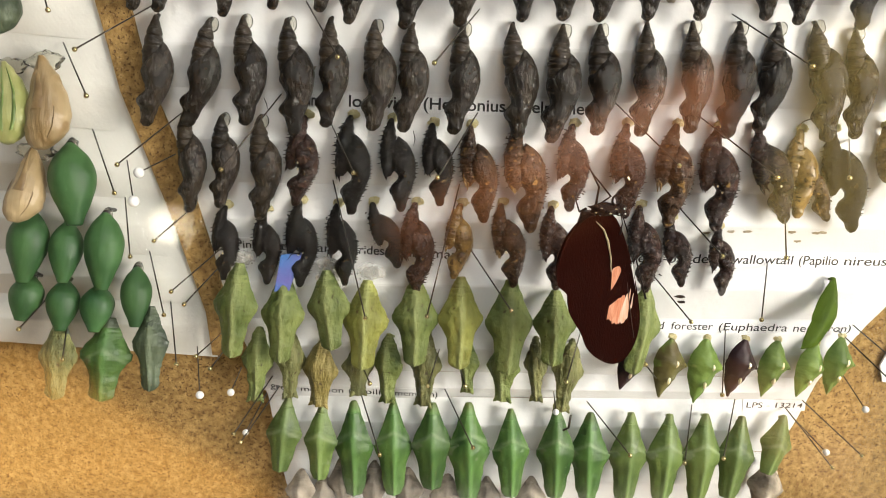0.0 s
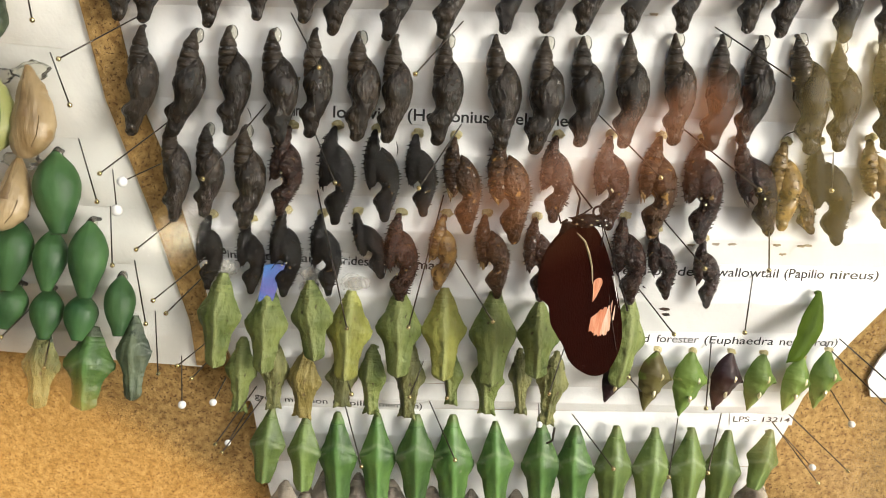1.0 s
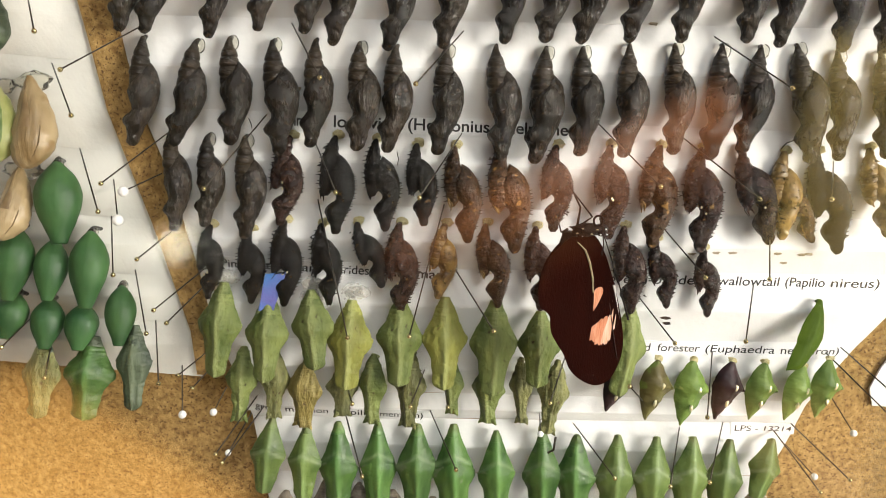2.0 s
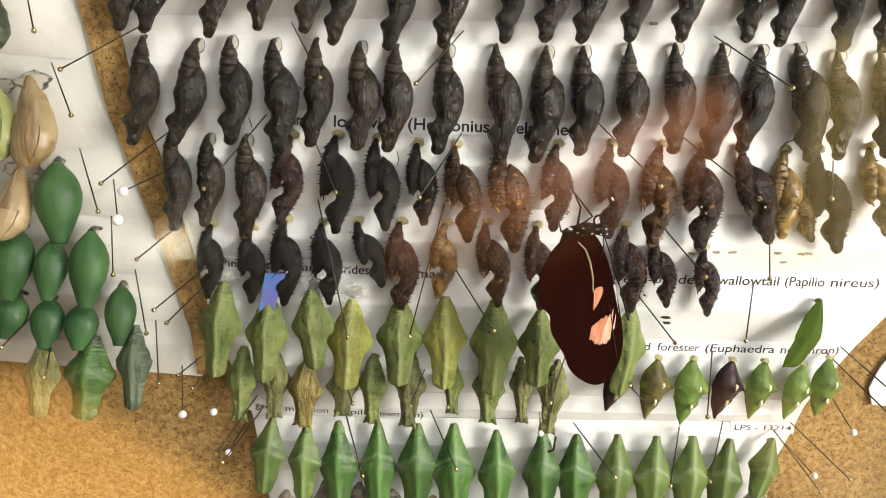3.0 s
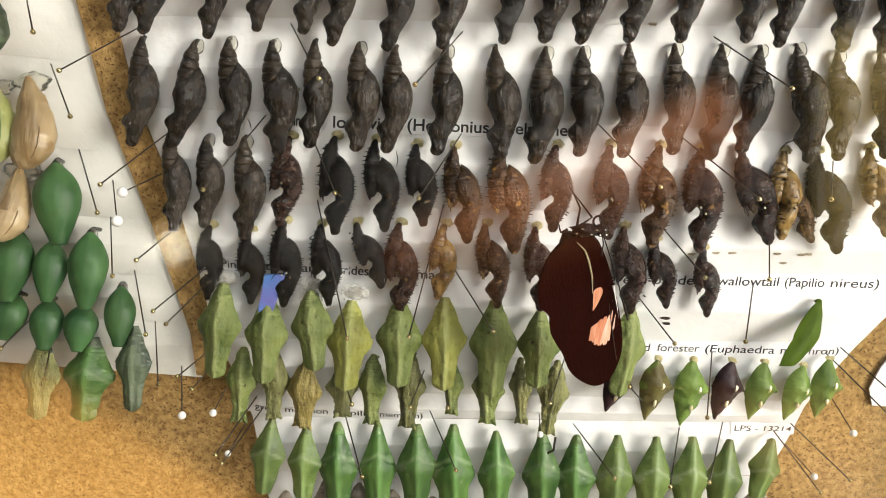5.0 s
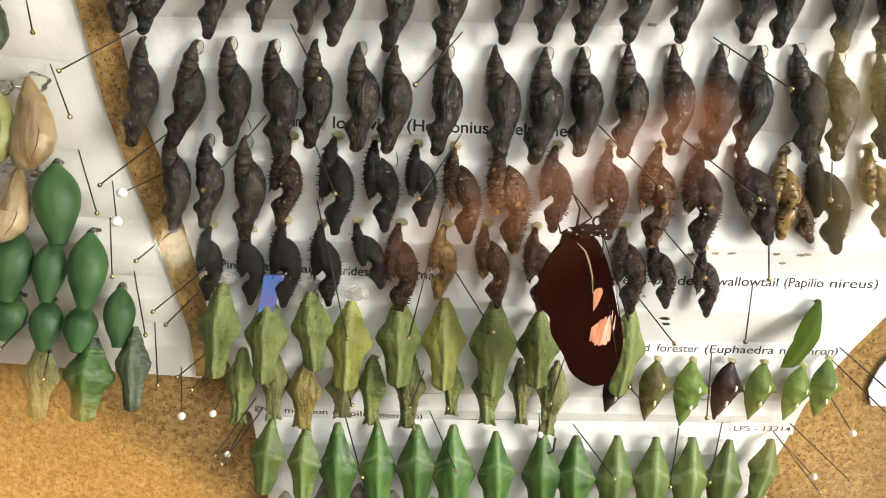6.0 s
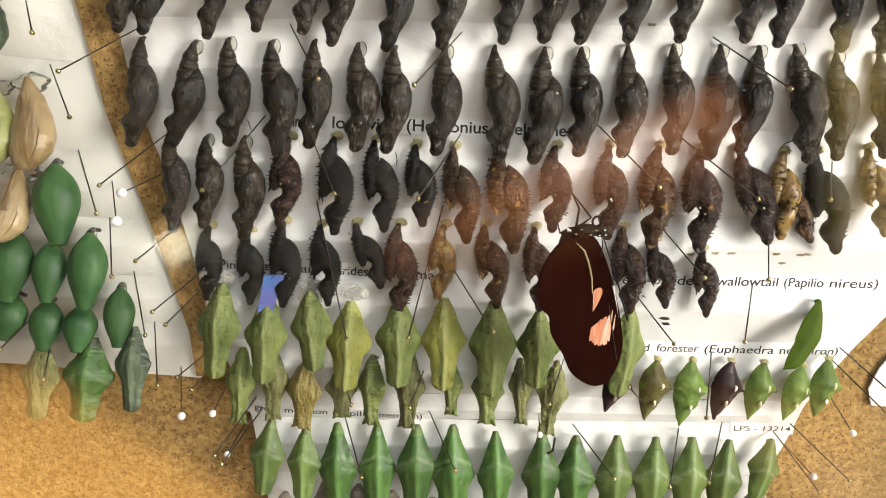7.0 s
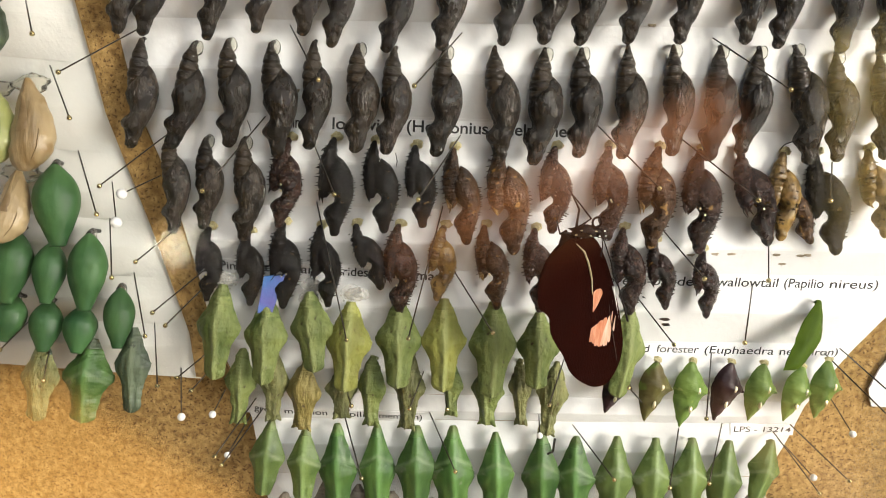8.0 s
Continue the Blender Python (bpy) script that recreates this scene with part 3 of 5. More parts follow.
def folded_strip(edges, ridges, high, i, x_left, x_right, label, soft_a, soft_b, paper):
    """One strip of paper folded over a batten: an upper face that leans back, a ridge and a lower face."""
    cols, verts, faces = 90, [], []
    prof = [0, 0.25, 0.5, 0.75, 0.9, 0.97, 1.03, 1.1, 1.25, 1.5, 1.75, 2.0, None]
    for c in range(cols + 1):
        u = c / cols
        for p in prof:
            q = 1.0 if p is None else p
            x = z = 0.0
            for _ in range(3):
                e, r, f = (a + s * x for a, s in (edges[i], ridges[i], edges[i + 1]))
                z = e + (r - e) * q if q <= 1 else r + (f - r) * (q - 1)
                x = x_left(z) + (x_right(z) - x_left(z)) * u
            k = flattened(x, x_left(z), x_right(z), soft_a, soft_b)
            d = 0.3 if p is None else 2 + (high[i] - 2) * k * (1 - abs(1 - q)) + crumple(x, z, i)
            verts.append(at(x, z, d))
    n = len(prof)
    for c in range(cols):
        for k in range(n):
            k2 = (k + 1) % n
            faces.append((c * n + k, c * n + k2, (c + 1) * n + k2, (c + 1) * n + k))
    faces.append(tuple(range(n))[::-1])
    faces.append(tuple(cols * n + k for k in range(n)))
    me = mesh_of("paper_strip", verts, faces, paper, smooth=False)
    return tagged(new("paper_strip", me), label, "paper strip", "folded paper strips")


strips = [folded_strip(EDGES, RIDGES, HIGH, i, lambda z: x_at(LEFT_X, z), lambda z: x_at(RIGHT_X, z),
                       "white folded paper strip pinned on the cork board", 8, 16, PAPER) for i in range(len(RIDGES))]
for i in range(len(RIDGES_L)):
    folded_strip(EDGES_L, RIDGES_L, HIGH_L, i, lambda z: -190.0, lambda z: x_at(SHEET_L_X, z),
                 "white folded paper strip beside the narrow cork gap, toned down for shade", 5, 22, PAPER_SHADED)
side_sheet = part("paper_sheet", flat_shape([(130.2, -4.6), (115.0, -28.9), (113.1, -34.9), (114.7, -39.7), (137.7, -40.8)], 0.2, 0.7, 1), PAPER, None, smooth=False)
tagged(side_sheet, "white paper sheet at the cork's edge", "paper sheet")


def lettering(strip, words, z0, z1, rise, bold=0.0, lean=0.0, margin=2.5):
    """Printed words on a strip's upper face, each given with its start and end along the line from z0 to z1."""
    x0, x1 = words[0][1], words[-1][2]
    turn = math.atan2(z1 - z0, x1 - x0)
    verts, faces = [], []
    for word, a, b in words:
        curve = bpy.data.curves.new("lettering", "FONT")
        curve.body, curve.offset, curve.shear = word, bold, lean
        ob = bpy.data.objects.new("lettering", curve)
        scene.collection.objects.link(ob)
        me = bpy.data.meshes.new_from_object(ob.evaluated_get(bpy.context.evaluated_depsgraph_get()))
        bpy.data.objects.remove(ob)
        left, right = min(v.co.x for v in me.vertices), max(v.co.x for v in me.vertices)
        n, sx, sy = len(verts), (b - a) / (right - left), rise / 0.7
        for v in me.vertices:
            bx = a + sx * (v.co.x - left) - sy * v.co.y * math.sin(turn)
            bz = z0 + (bx - x0) * math.tan(turn) + sy * v.co.y
            verts.append(at(bx, bz, strip_surface(EDGES, RIDGES, HIGH, bx, bz) + 0.3))
        faces += [tuple(i + n for i in p.vertices) for p in me.polygons]
        bpy.data.meshes.remove(me)
    cols, sheet, quads = 70, [], []
    for c in range(cols + 1):
        for v in np.linspace(-0.9, rise + 0.7, 9):
            u = -margin + (math.hypot(x1 - x0, z1 - z0) + 2 * margin) * c / cols
            bx, bz = x0 + u * math.cos(turn) - v * math.sin(turn), z0 + u * math.sin(turn) + v * math.cos(turn)
            sheet.append(at(bx, bz, strip_surface(EDGES, RIDGES, HIGH, bx, bz) + 0.1))
    for c in range(cols):
        for k in range(8):
            quads.append((c * 9 + k, c * 9 + k + 1, c * 9 + k + 10, c * 9 + k + 9))
    slip = part("label_slip", (sheet, quads), LABEL, strip, "white printed label slip", smooth=False)
    thick = slip.modifiers.new("thickness", "SOLIDIFY")
    thick.thickness = 0.00012
    return part("lettering", (verts, faces), INK, slip, "black printed words", smooth=False)


lettering(strips[2], [("Common", -41.6, -31.1), ("longwing", -27.1, -11.6), ("(Heliconius", -9.4, 10.0), ("melpomene)", 13.2, 34.0)], 30.0, 29.3, 2.7, 0.014)
lettering(strips[4], [("Pink", -55.7, -50.1), ("cattleheart", -48.0, -31.0), ("(Parides", -29.2, -18.7), ("iphidamas)", -16.5, 0.8)], -5.8, -7.3, 2.2, 0.008)
lettering(strips[4], [("green-banded", 41.3, 65.3), ("swallowtail", 67.3, 84.4), ("(Papilio", 85.7, 95.6), ("nireus)", 97.0, 109.4)], -7.0, -6.4, 2.2, 0.006, 0.15)
lettering(strips[5], [("gold-banded", 36.0, 53.9), ("forester", 55.6, 66.5), ("(Euphaedra", 67.9, 85.6), ("neophron)", 87.1, 102.3)], -25.1, -24.7, 1.9, 0.004, 0.15)
lettering(strips[6], [("great", -48.8, -42.1), ("mormon", -40.6, -29.4), ("(Papilio", -28.0, -17.5), ("memnon)", -15.7, -4.4)], -44.6, -46.2, 2.0, 0.005)
lettering(strips[7], [("LPS - 13214", 78.2, 93.5)], -47.0, -47.0, 1.4, 0.005, 0.1, 0.8)

# cork battens in the gaps between the sheets
gap = flat_shape([(x - 1, z) for z, x in SHEET_L_X] + [(x_at(LEFT_X, z) + 1, z) for z, x in SHEET_L_X[::-1]], 0.2, 3.2, 1)
tagged(part("cork_strip", gap, CORK, None, smooth=False), "narrow brown cork strip between paper sheets", "cork strip", "cork strips")


# ---- the pupae ----
ABDOMEN_A = [(0, -.014, .014), (.03, -.024, .025), (.06, -.038, .04), (.1, -.058, .06), (.15, -.077, .08), (.2, -.088, .093), (.24, -.094, .098), (.33, -.1, .104),
             (.42, -.09, .1), (.52, -.074, .08), (.6, -.04, .03)]
CASE_A = [(.3, .03, .06), (.335, -.05, .12), (.38, -.085, .17), (.46, -.092, .212), (.54, -.066, .219), (.6, -.044, .208), (.66, -.036, .186), (.7, -.06, .164), (.735, -.1, .146), (.77, -.116, .13),
          (.81, -.106, .11), (.84, -.074, .096), (.88, -.058, .086), (.93, -.056, .076), (.97, -.05, .05), (1, -.022, .022)]
ABDOMEN_B = [(0, -.02, .012), (.05, -.06, .02), (.125, -.115, .03), (.22, -.15, .035), (.29, -.17, .04), (.4, -.182, .04),
             (.48, -.182, .02), (.54, -.172, -.02), (.58, -.15, -.06), (.61, -.125, -.09)]
CASE_B = [(.25, -.02, .04), (.28, -.06, .09), (.31, -.08, .125), (.36, -.09, .165), (.43, -.09, .195), (.5, -.07, .205), (.55, -.03, .203), (.6, .005, .196),
          (.65, -.005, .18), (.69, -.07, .163), (.745, -.112, .14), (.79, -.115, .117), (.84, -.088, .092), (.89, -.062, .073), (.94, -.052, .055), (1, -.025, .02)]
KITE = [(0, -0.050, 0.050), (0.05, -0.075, 0.075), (0.1, -0.103, 0.103), (0.14, -0.124, 0.124), (0.18, -0.140, 0.140), (0.24, -0.164, 0.164), (0.33, -0.222, 0.222), (0.39, -0.259, 0.259), (0.43, -0.275, 0.275), (0.465, -0.278, 0.278),
        (0.5, -0.266, 0.266), (0.56, -0.222, 0.222), (0.62, -0.181, 0.181), (0.68, -0.163, 0.163), (0.76, -0.150, 0.150), (0.85, -0.135, 0.135), (0.93, -0.134, 0.134), (0.965, -0.112, 0.112), (0.985, -0.075, 0.075), (1, -0.03, 0.03)]
NARROW = [(0, -.03, .03), (.06, -.065, .065), (.12, -.092, .092), (.22, -.13, .13), (.32, -.182, .182), (.4, -.22, .22), (.45, -.228, .228), (.5, -.212, .212), (.57, -.165, .165),
          (.66, -.13, .13), (.78, -.108, .108), (.88, -.1, .1), (.95, -.112, .112), (.985, -.095, .095), (1, -.05, .05)]
DIAMOND = [(0, -.028, .03), (.05, -.05, .05), (.12, -.072, .072), (.2, -.1, .1), (.33, -.155, .155), (.45, -.205, .205), (.51, -.217, .217), (.56, -.195, .195),
           (.64, -.155, .155), (.75, -.135, .135), (.9, -.115, .115), (1, -.08, .08)]
ACORN = [(0, -.02, .02), (.035, -.05, .05), (.09, -.11, .11), (.18, -.19, .19), (.3, -.255, .255), (.41, -.28, .28), (.52, -.272, .272), (.62, -.25, .25),
         (.72, -.212, .212), (.83, -.16, .16), (.92, -.118, .118), (.975, -.098, .098), (1, -.085, .085)]
JEWEL = [(0, -.04, .04), (.04, -.075, .07), (.1, -.11, .11), (.2, -.165, .185), (.3, -.2, .26), (.36, -.212, .315), (.4, -.215, .345), (.435, -.215, .315), (.5, -.205, .245),
         (.58, -.19, .21), (.65, -.172, .195), (.7, -.155, .165), (.8, -.118, .112), (.9, -.072, .06), (.96, -.04, .03), (1, -.012, .012)]
BEAN = [(0, -.02, .04), (.08, -.05, .1), (.25, -.1, .22), (.45, -.12, .31), (.65, -.17, .34), (.8, -.18, .31), (.92, -.16, .2), (1, -.08, .06)]
LEAF = [(0, -.02, .03), (.05, -.03, .065), (.15, -.045, .14), (.3, -.066, .22), (.41, -.066, .262), (.5, -.06, .258), (.58, -.052, .24), (.62, -.035, .23),
        (.75, -.03, .21), (.85, -.02, .186), (.92, -.012, .13), (1, -.005, .01)]


def patch(stations, L, depth, width, t0, t1, middle, half0, half1, lift=0.004):
    """A thin patch that follows a body's surface from t0 to t1, about a middle angle, widening downwards."""
    st, verts, faces, n, m = np.array(stations), [], [], 15, 9
    for i in range(n):
        u = i / (n - 1)
        t = t0 + (t1 - t0) * u
        left, right = (float(np.interp(t, st[:, 0], st[:, k])) * width for k in (1, 2))
        for j in range(m):
            a = radians(middle + (half0 + (half1 - half0) * u) * (2 * j / (m - 1) - 1))
            w = (right - left) / 2 + lift + 0.012 * (1 - abs(2 * j / (m - 1) - 1)) ** 0.5
            verts.append(Vector(((left + right) / 2 + w * math.cos(a), -w * depth * math.sin(a), -t)) * L)
    for i in range(n - 1):
        for j in range(m - 1):
            faces.append((i * m + j, (i + 1) * m + j, (i + 1) * m + j + 1, i * m + j + 1))
    return verts, faces


def glue_drop(root, L, side=1):
    part("glue_drop", ball((side * 0.045 * L, 0.0005, -0.045 * L), 0.0013, 18, 12, squash=(0.85, 0.8, 1.3), lump=0.12), GLUE, root, "clear glue drop")


def silk_tuft(root, L, r=0.001):
    part("silk_tuft", ball((0.02 * L, 0.0008, 0.0003), r, 20, 16, squash=(1.4, 0.6, 1.0), lump=0.4), SILK, root, "yellowish silk tuft")


def segment_teeth(t, ca, sa):
    """Low knobs round each segment of an abdomen."""
    return 0.0016 * max(0.0, math.sin(t * 75)) * abs(math.sin(4 * math.atan2(sa, ca)))


def wing_veins(t, ca, sa):
    """Raised veins that run down the wing case, and the overlap along its inner edge."""
    a = math.atan2(sa, ca)
    fan = 0.0022 * math.sin(15 * a + 7 * t) * math.sin(math.pi * t)
    lobe = 0.006 * math.sin(60 * t + 2 * a) * max(0.0, t - 0.66) * 3
    return fan + lobe + 0.009 / (1 + math.exp(-(1.5 + 0.8 * math.sin(4 * t) - a) * 14)) * (1.0 if a > 0.0 else 0.4)


def v_creases(t, ca, sa, apex, fall):
    """A keel, a V-shaped ridge from the keel to the shoulders and fine veins below it, on the front."""
    if sa < 0:
        return 0.0
    k = 0.012 * math.exp(-(ca / 0.07) ** 2) * min(1.0, max(0.0, t - 0.12) * 5)
    below = t - apex - fall * abs(ca)
    k += 0.011 * math.exp(-(below / 0.011) ** 2) - 0.012 * math.exp(-((below + 0.022) / 0.012) ** 2)
    if below > 0.02:
        k += 0.0035 * math.sin(ca * 11 * (1 - 0.4 * t) + 2 * t) * min(1.0, below * 5)
        k -= 0.012 * math.exp(-((abs(ca) - 0.34) / 0.15) ** 2) * min(1.0, below * 5)
    return k


def diamond_creases(t, ca, sa):
    return v_creases(t, ca, sa, 0.33, 0.14)


def kite_creases(t, ca, sa):
    """Ring-like segments at the top, then the V from high on the keel down to the shoulders."""
    bands = 0.003 * math.sin(t * 140) * min(1.0, max(0.0, (0.22 + 0.05 * abs(ca) - t) * 30))
    return bands + v_creases(t, ca, sa, 0.2, 0.22)


def longwing_pupa(x0, z0, x1, z1, w):
    m, L = hang(x0, z0, 5, x1, z1, 8.4, random.uniform(-8, 8))
    root = thing("longwing_pupa", m, "dark brown ridged chrysalis hanging from folded paper", "chrysalis", "dark longwing chrysalises")
    part("abdomen", loft(ABDOMEN_A, L, 0.92, 110, 30, 0, .6, 6, 0.24, .54, 0.007, width=w, feature=segment_teeth), SHELL_RINGED, root)
    part("wing_case", loft(CASE_A, L, 0.9, 90, 54, .3, 1, lump=0.009, width=w, feature=wing_veins, slant=0.1), SHELL_DARK, root)
    teeth = []
    st = np.array(CASE_A)
    for t in np.linspace(.38, .8, 26):
        x = float(np.interp(t, st[:, 0], st[:, 2])) * w - 0.004
        teeth.append(ball((x * L, 0, -t * L), 0.00022, 5, 4))
    part("edge_beads", joined(*teeth), SHELL_DARK, root)
    part("stalk", tube([(0.0003, 0.002, 0.0002), (0.0003, 0.001, 0.0002), (0, 0, -0.05 * L)], [0.0004, 0.0004, 0.0008]), SHELL_DARK, root)
    if random.random() < 0.75:
        glue_drop(root, L)
    return root


def spiny_pupa(x0, z0, x1, z1, w, material, tuft=True, label="black spiny chrysalis hanging from folded paper"):
    m, L = hang(x0, z0, 5, x1, z1, 8.6, random.uniform(-8, 8))
    root = thing("spiny_pupa", m, label, "chrysalis", "spiny chrysalises")
    part("abdomen", loft(ABDOMEN_B, L, 0.85, 100, 28, 0, .61, 8, 0.17, .6, 0.013, width=w, feature=segment_teeth), material, root)
    part("wing_case", loft(CASE_B, L, 0.85, 84, 46, .25, 1, lump=0.011, width=w, feature=wing_veins, slant=0.06), material, root)
    spines = []
    a, c = np.array(ABDOMEN_B), np.array(CASE_B)
    for t in np.linspace(.28, .86, 24):
        x = float(np.interp(t, c[:, 0], c[:, 2])) * w - 0.008
        tip = x + random.uniform(.028, .05)
        spines.append(tube([(x * L, 0, -t * L), (tip * L, random.uniform(-.02, .02) * L, -(t + random.uniform(-.012, .012)) * L)], [0.00026, 0.00007], 5))
    for t in np.linspace(.08, .54, 11):
        edge = float(np.interp(t, a[:, 0], a[:, 1])) * w
        x = edge * 0.7
        tip = edge - random.uniform(.012, .035)
        spines.append(tube([(x * L, 0, -t * L), (tip * L, random.uniform(-.04, 0) * L, -(t + random.uniform(-.01, .02)) * L)], [0.00025, 0.00006], 5))
    for k in range(16):
        t = random.uniform(.1, .8)
        lo, hi = (-.15, .0) if t < .35 else (0, .15)
        x = random.uniform(lo, hi) * w
        spines.append(tube([(x * L, -.09 * L, -t * L), ((x + random.uniform(-.02, .02)) * L, -.15 * L, -(t + .01) * L)], [0.00025, 0.00005], 5))
    part("spines", joined(*spines), material, root)
    hooks = []
    for k in range(5):
        x, t = float(np.interp(.57, a[:, 0], a[:, 1])) * w * random.uniform(.7, 1), random.uniform(.5, .58)
        hooks.append(tube([(x * L, -.03 * L, -t * L), ((x + random.uniform(-.03, .03)) * L, -.05 * L, -(t + random.uniform(.05, .09)) * L)], [0.0004, 0.00008], 6))
    part("ragged_tip", joined(*hooks), SHELL_AMBER if material.name in ("brown_shell", "amber_shell") else material, root, "ragged torn lower edge")
    part("stalk", tube([(0.0004, 0.0035, 0.0008), (0, 0.001, 0), (-.02 * L, 0, -0.06 * L)], [0.0005, 0.0005, 0.001]), material, root)
    if random.random() < 0.3:
        for k in range(2):
            t = random.uniform(.5, .68)
            part("gold_spot", ball(((random.uniform(-.03, .05)) * L, -.1 * L, -t * L), 0.00026, 8, 6, (1, .6, 1.2)), GOLD, root, "small gold spot")
    if tuft:
        silk_tuft(root, L)
    return root


def kite_pupa(x0, z0, x1, z1, w, material, label, name="kite_pupa", shape=KITE, group="green kite-shaped chrysalises", d=(6.8, 12), feet=False,
              turn=8, creases=kite_creases, lump=0.012, case=None):
    m, L = hang(x0, z0, d[0], x1, z1, d[1], random.uniform(-turn, turn))
    root = thing(name, m, label, "chrysalis", group)
    part("abdomen", loft(shape, L, 0.66, 30, 44, 0, .24, 0, 0, .3, lump, 1.65, w, feature=creases, soft=False), material, root)
    part("wing_case", loft(shape, L, 0.66, 84, 44, .12, 1, lump=lump, power=1.65, width=w * 0.99, bend=0.004, feature=creases, soft=False), case or material, root)
    part("stalk", tube([(0, 0.0024, -0.0012), (0, 0.001, -0.0008), (0, 0, -0.04 * L)], [0.0004, 0.0005, 0.0007]), material, root)
    if feet:
        for s in (-1, 1):
            part("horn", tube([(s * .06 * w * L, 0, -.93 * L), (s * .095 * w * L, -.01 * L, -.985 * L), (s * .12 * w * L, -.02 * L, -1.01 * L)], [0.0008, 0.0005, 0.0002]), material, root)
    return root


ROW_TOP = [
    (-73.3, 72.3, -74.1, 50.3, 1.00), (-65.8, 72.5, -68.7, 50.0, 1.00), (-52.7, 72.2, -54.2, 49.4, 1.00), (-42.7, 73.6, -43.2, 51.2, 1.00),
    (-32.2, 73.3, -32.7, 50.9, 1.00), (-24.7, 71.2, -26.4, 48.5, 1.00), (-10.8, 70.9, -14.1, 47.7, 1.00), (-0.4, 71.8, -1.7, 48.5, 1.00),
    (13.0, 72.7, 12.0, 49.9, 1.00), (22.8, 73.1, 21.0, 50.4, 1.00), (31.3, 73.1, 29.2, 50.3, 1.00), (41.4, 73.3, 39.9, 50.9, 1.00),
    (52.6, 73.6, 51.3, 51.2, 1.00), (66.0, 73.9, 66.1, 51.5, 1.00), (74.7, 73.6, 73.4, 50.8, 1.00), (86.3, 72.7, 87.8, 50.1, 1.00),
    (97.3, 73.0, 96.9, 50.1, 1.00)]
ROW_A = [
    (-70.1, 49.5, -73.4, 24.8, 1.00), (-58.1, 49.1, -64.1, 24.8, 1.00), (-50.5, 49.8, -50.4, 25.5, 1.00), (-40.7, 49.4, -39.3, 23.5, 1.00),
    (-30.7, 49.9, -32.0, 25.5, 1.00), (-20.8, 49.4, -21.1, 25.0, 1.00), (-12.3, 49.0, -14.0, 24.8, 1.00), (-0.7, 49.3, -2.4, 24.6, 1.00),
    (10.4, 49.6, 12.6, 23.8, 1.00), (22.0, 49.5, 20.3, 23.2, 1.00), (30.4, 49.7, 30.7, 25.2, 1.00), (41.0, 50.6, 40.9, 25.2, 1.00),
    (51.3, 50.9, 52.4, 26.2, 1.00), (62.1, 51.1, 60.9, 25.2, 1.00), (71.0, 51.1, 68.0, 26.9, 1.00), (79.1, 51.5, 84.6, 25.1, 1.00),
    (88.5, 50.3, 90.8, 25.8, 1.00), (98.3, 50.5, 101.9, 26.6, 1.00)]
ROW_A2 = [
    (-65.5, 28.0, -64.8, 4.5, 1.00), (-56.8, 27.4, -57.7, 5.8, 1.00), (-47.9, 27.4, -48.0, 3.2, 1.00)]
for row in ROW_TOP + ROW_A + ROW_A2:
    longwing_pupa(*row[:4], random.uniform(0.86, 0.98))

ROW_B = [
    (-36.9, 27.8, -39.5, 6.7, 1.00), (-26.3, 28.1, -26.1, 5.0, 1.00), (-16.7, 27.6, -14.1, 6.0, 1.00), (-7.0, 26.8, -5.0, 7.6, 1.00),
    (2.0, 26.5, 5.7, 3.7, 1.00), (12.9, 27.3, 17.1, 1.5, 1.00), (26.1, 27.4, 25.8, 7.0, 1.00), (38.8, 27.7, 39.3, 5.6, 1.00),
    (50.5, 28.0, 49.6, 3.8, 1.00), (60.4, 27.7, 61.3, 3.0, 1.00), (69.8, 27.7, 77.8, 5.5, 1.00), (80.0, 27.4, 80.5, 6.7, 1.00),
    (87.6, 27.4, 94.3, 3.6, 1.00), (99.8, 28.7, 105.4, 8.1, 1.00)]
ROW_B2 = [
    (-57.1, 5.7, -57.7, -12.3, 1.00), (-47.6, 4.8, -47.0, -13.2, 1.00), (-38.8, 7.3, -39.0, -13.7, 1.00), (-29.9, 6.7, -27.9, -13.0, 1.00),
    (-21.3, 7.3, -14.8, -8.2, 1.00), (-10.8, 7.5, -10.5, -14.9, 1.00), (0.3, 7.5, -1.3, -10.7, 1.00), (10.0, 7.8, 13.7, -12.5, 1.00),
    (22.4, 7.4, 24.1, -13.0, 1.00), (43.8, 8.1, 46.3, -13.0, 1.00), (51.7, 5.2, 54.9, -11.4, 1.00), (63.7, 3.2, 65.1, -13.4, 1.00),
    (79.4, 20.6, 88.0, 6.2, 1.00)]
# the last amber one carries the pane's yellow haze in its colour
KINDS_B = [SHELL_MAROON, SHELL_BLACK, SHELL_BLACK, SHELL_BLACK, SHELL_BROWN, SHELL_BROWN, SHELL_MAROON, SHELL_MAROON, SHELL_BROWN, SHELL_MAROON, SHELL_MAROON,
           SHELL_AMBER, SHELL_BLACK, SHELL_AMBER]
KINDS_B2 = [SHELL_BLACK, SHELL_BLACK, SHELL_BLACK, SHELL_BLACK, SHELL_BLACK, SHELL_MAROON, SHELL_AMBER, SHELL_BROWN, SHELL_MAROON, SHELL_MAROON,
            SHELL_MAROON, SHELL_MAROON, SHELL_BROWN]
SPINY = {"black_shell": "black spiny chrysalis hanging from folded paper", "brown_shell": "brown dry spiny chrysalis hanging from folded paper",
         "maroon_shell": "dark maroon-brown spiny chrysalis hanging from folded paper",
         "amber_shell": "golden amber empty spiny chrysalis husk"}
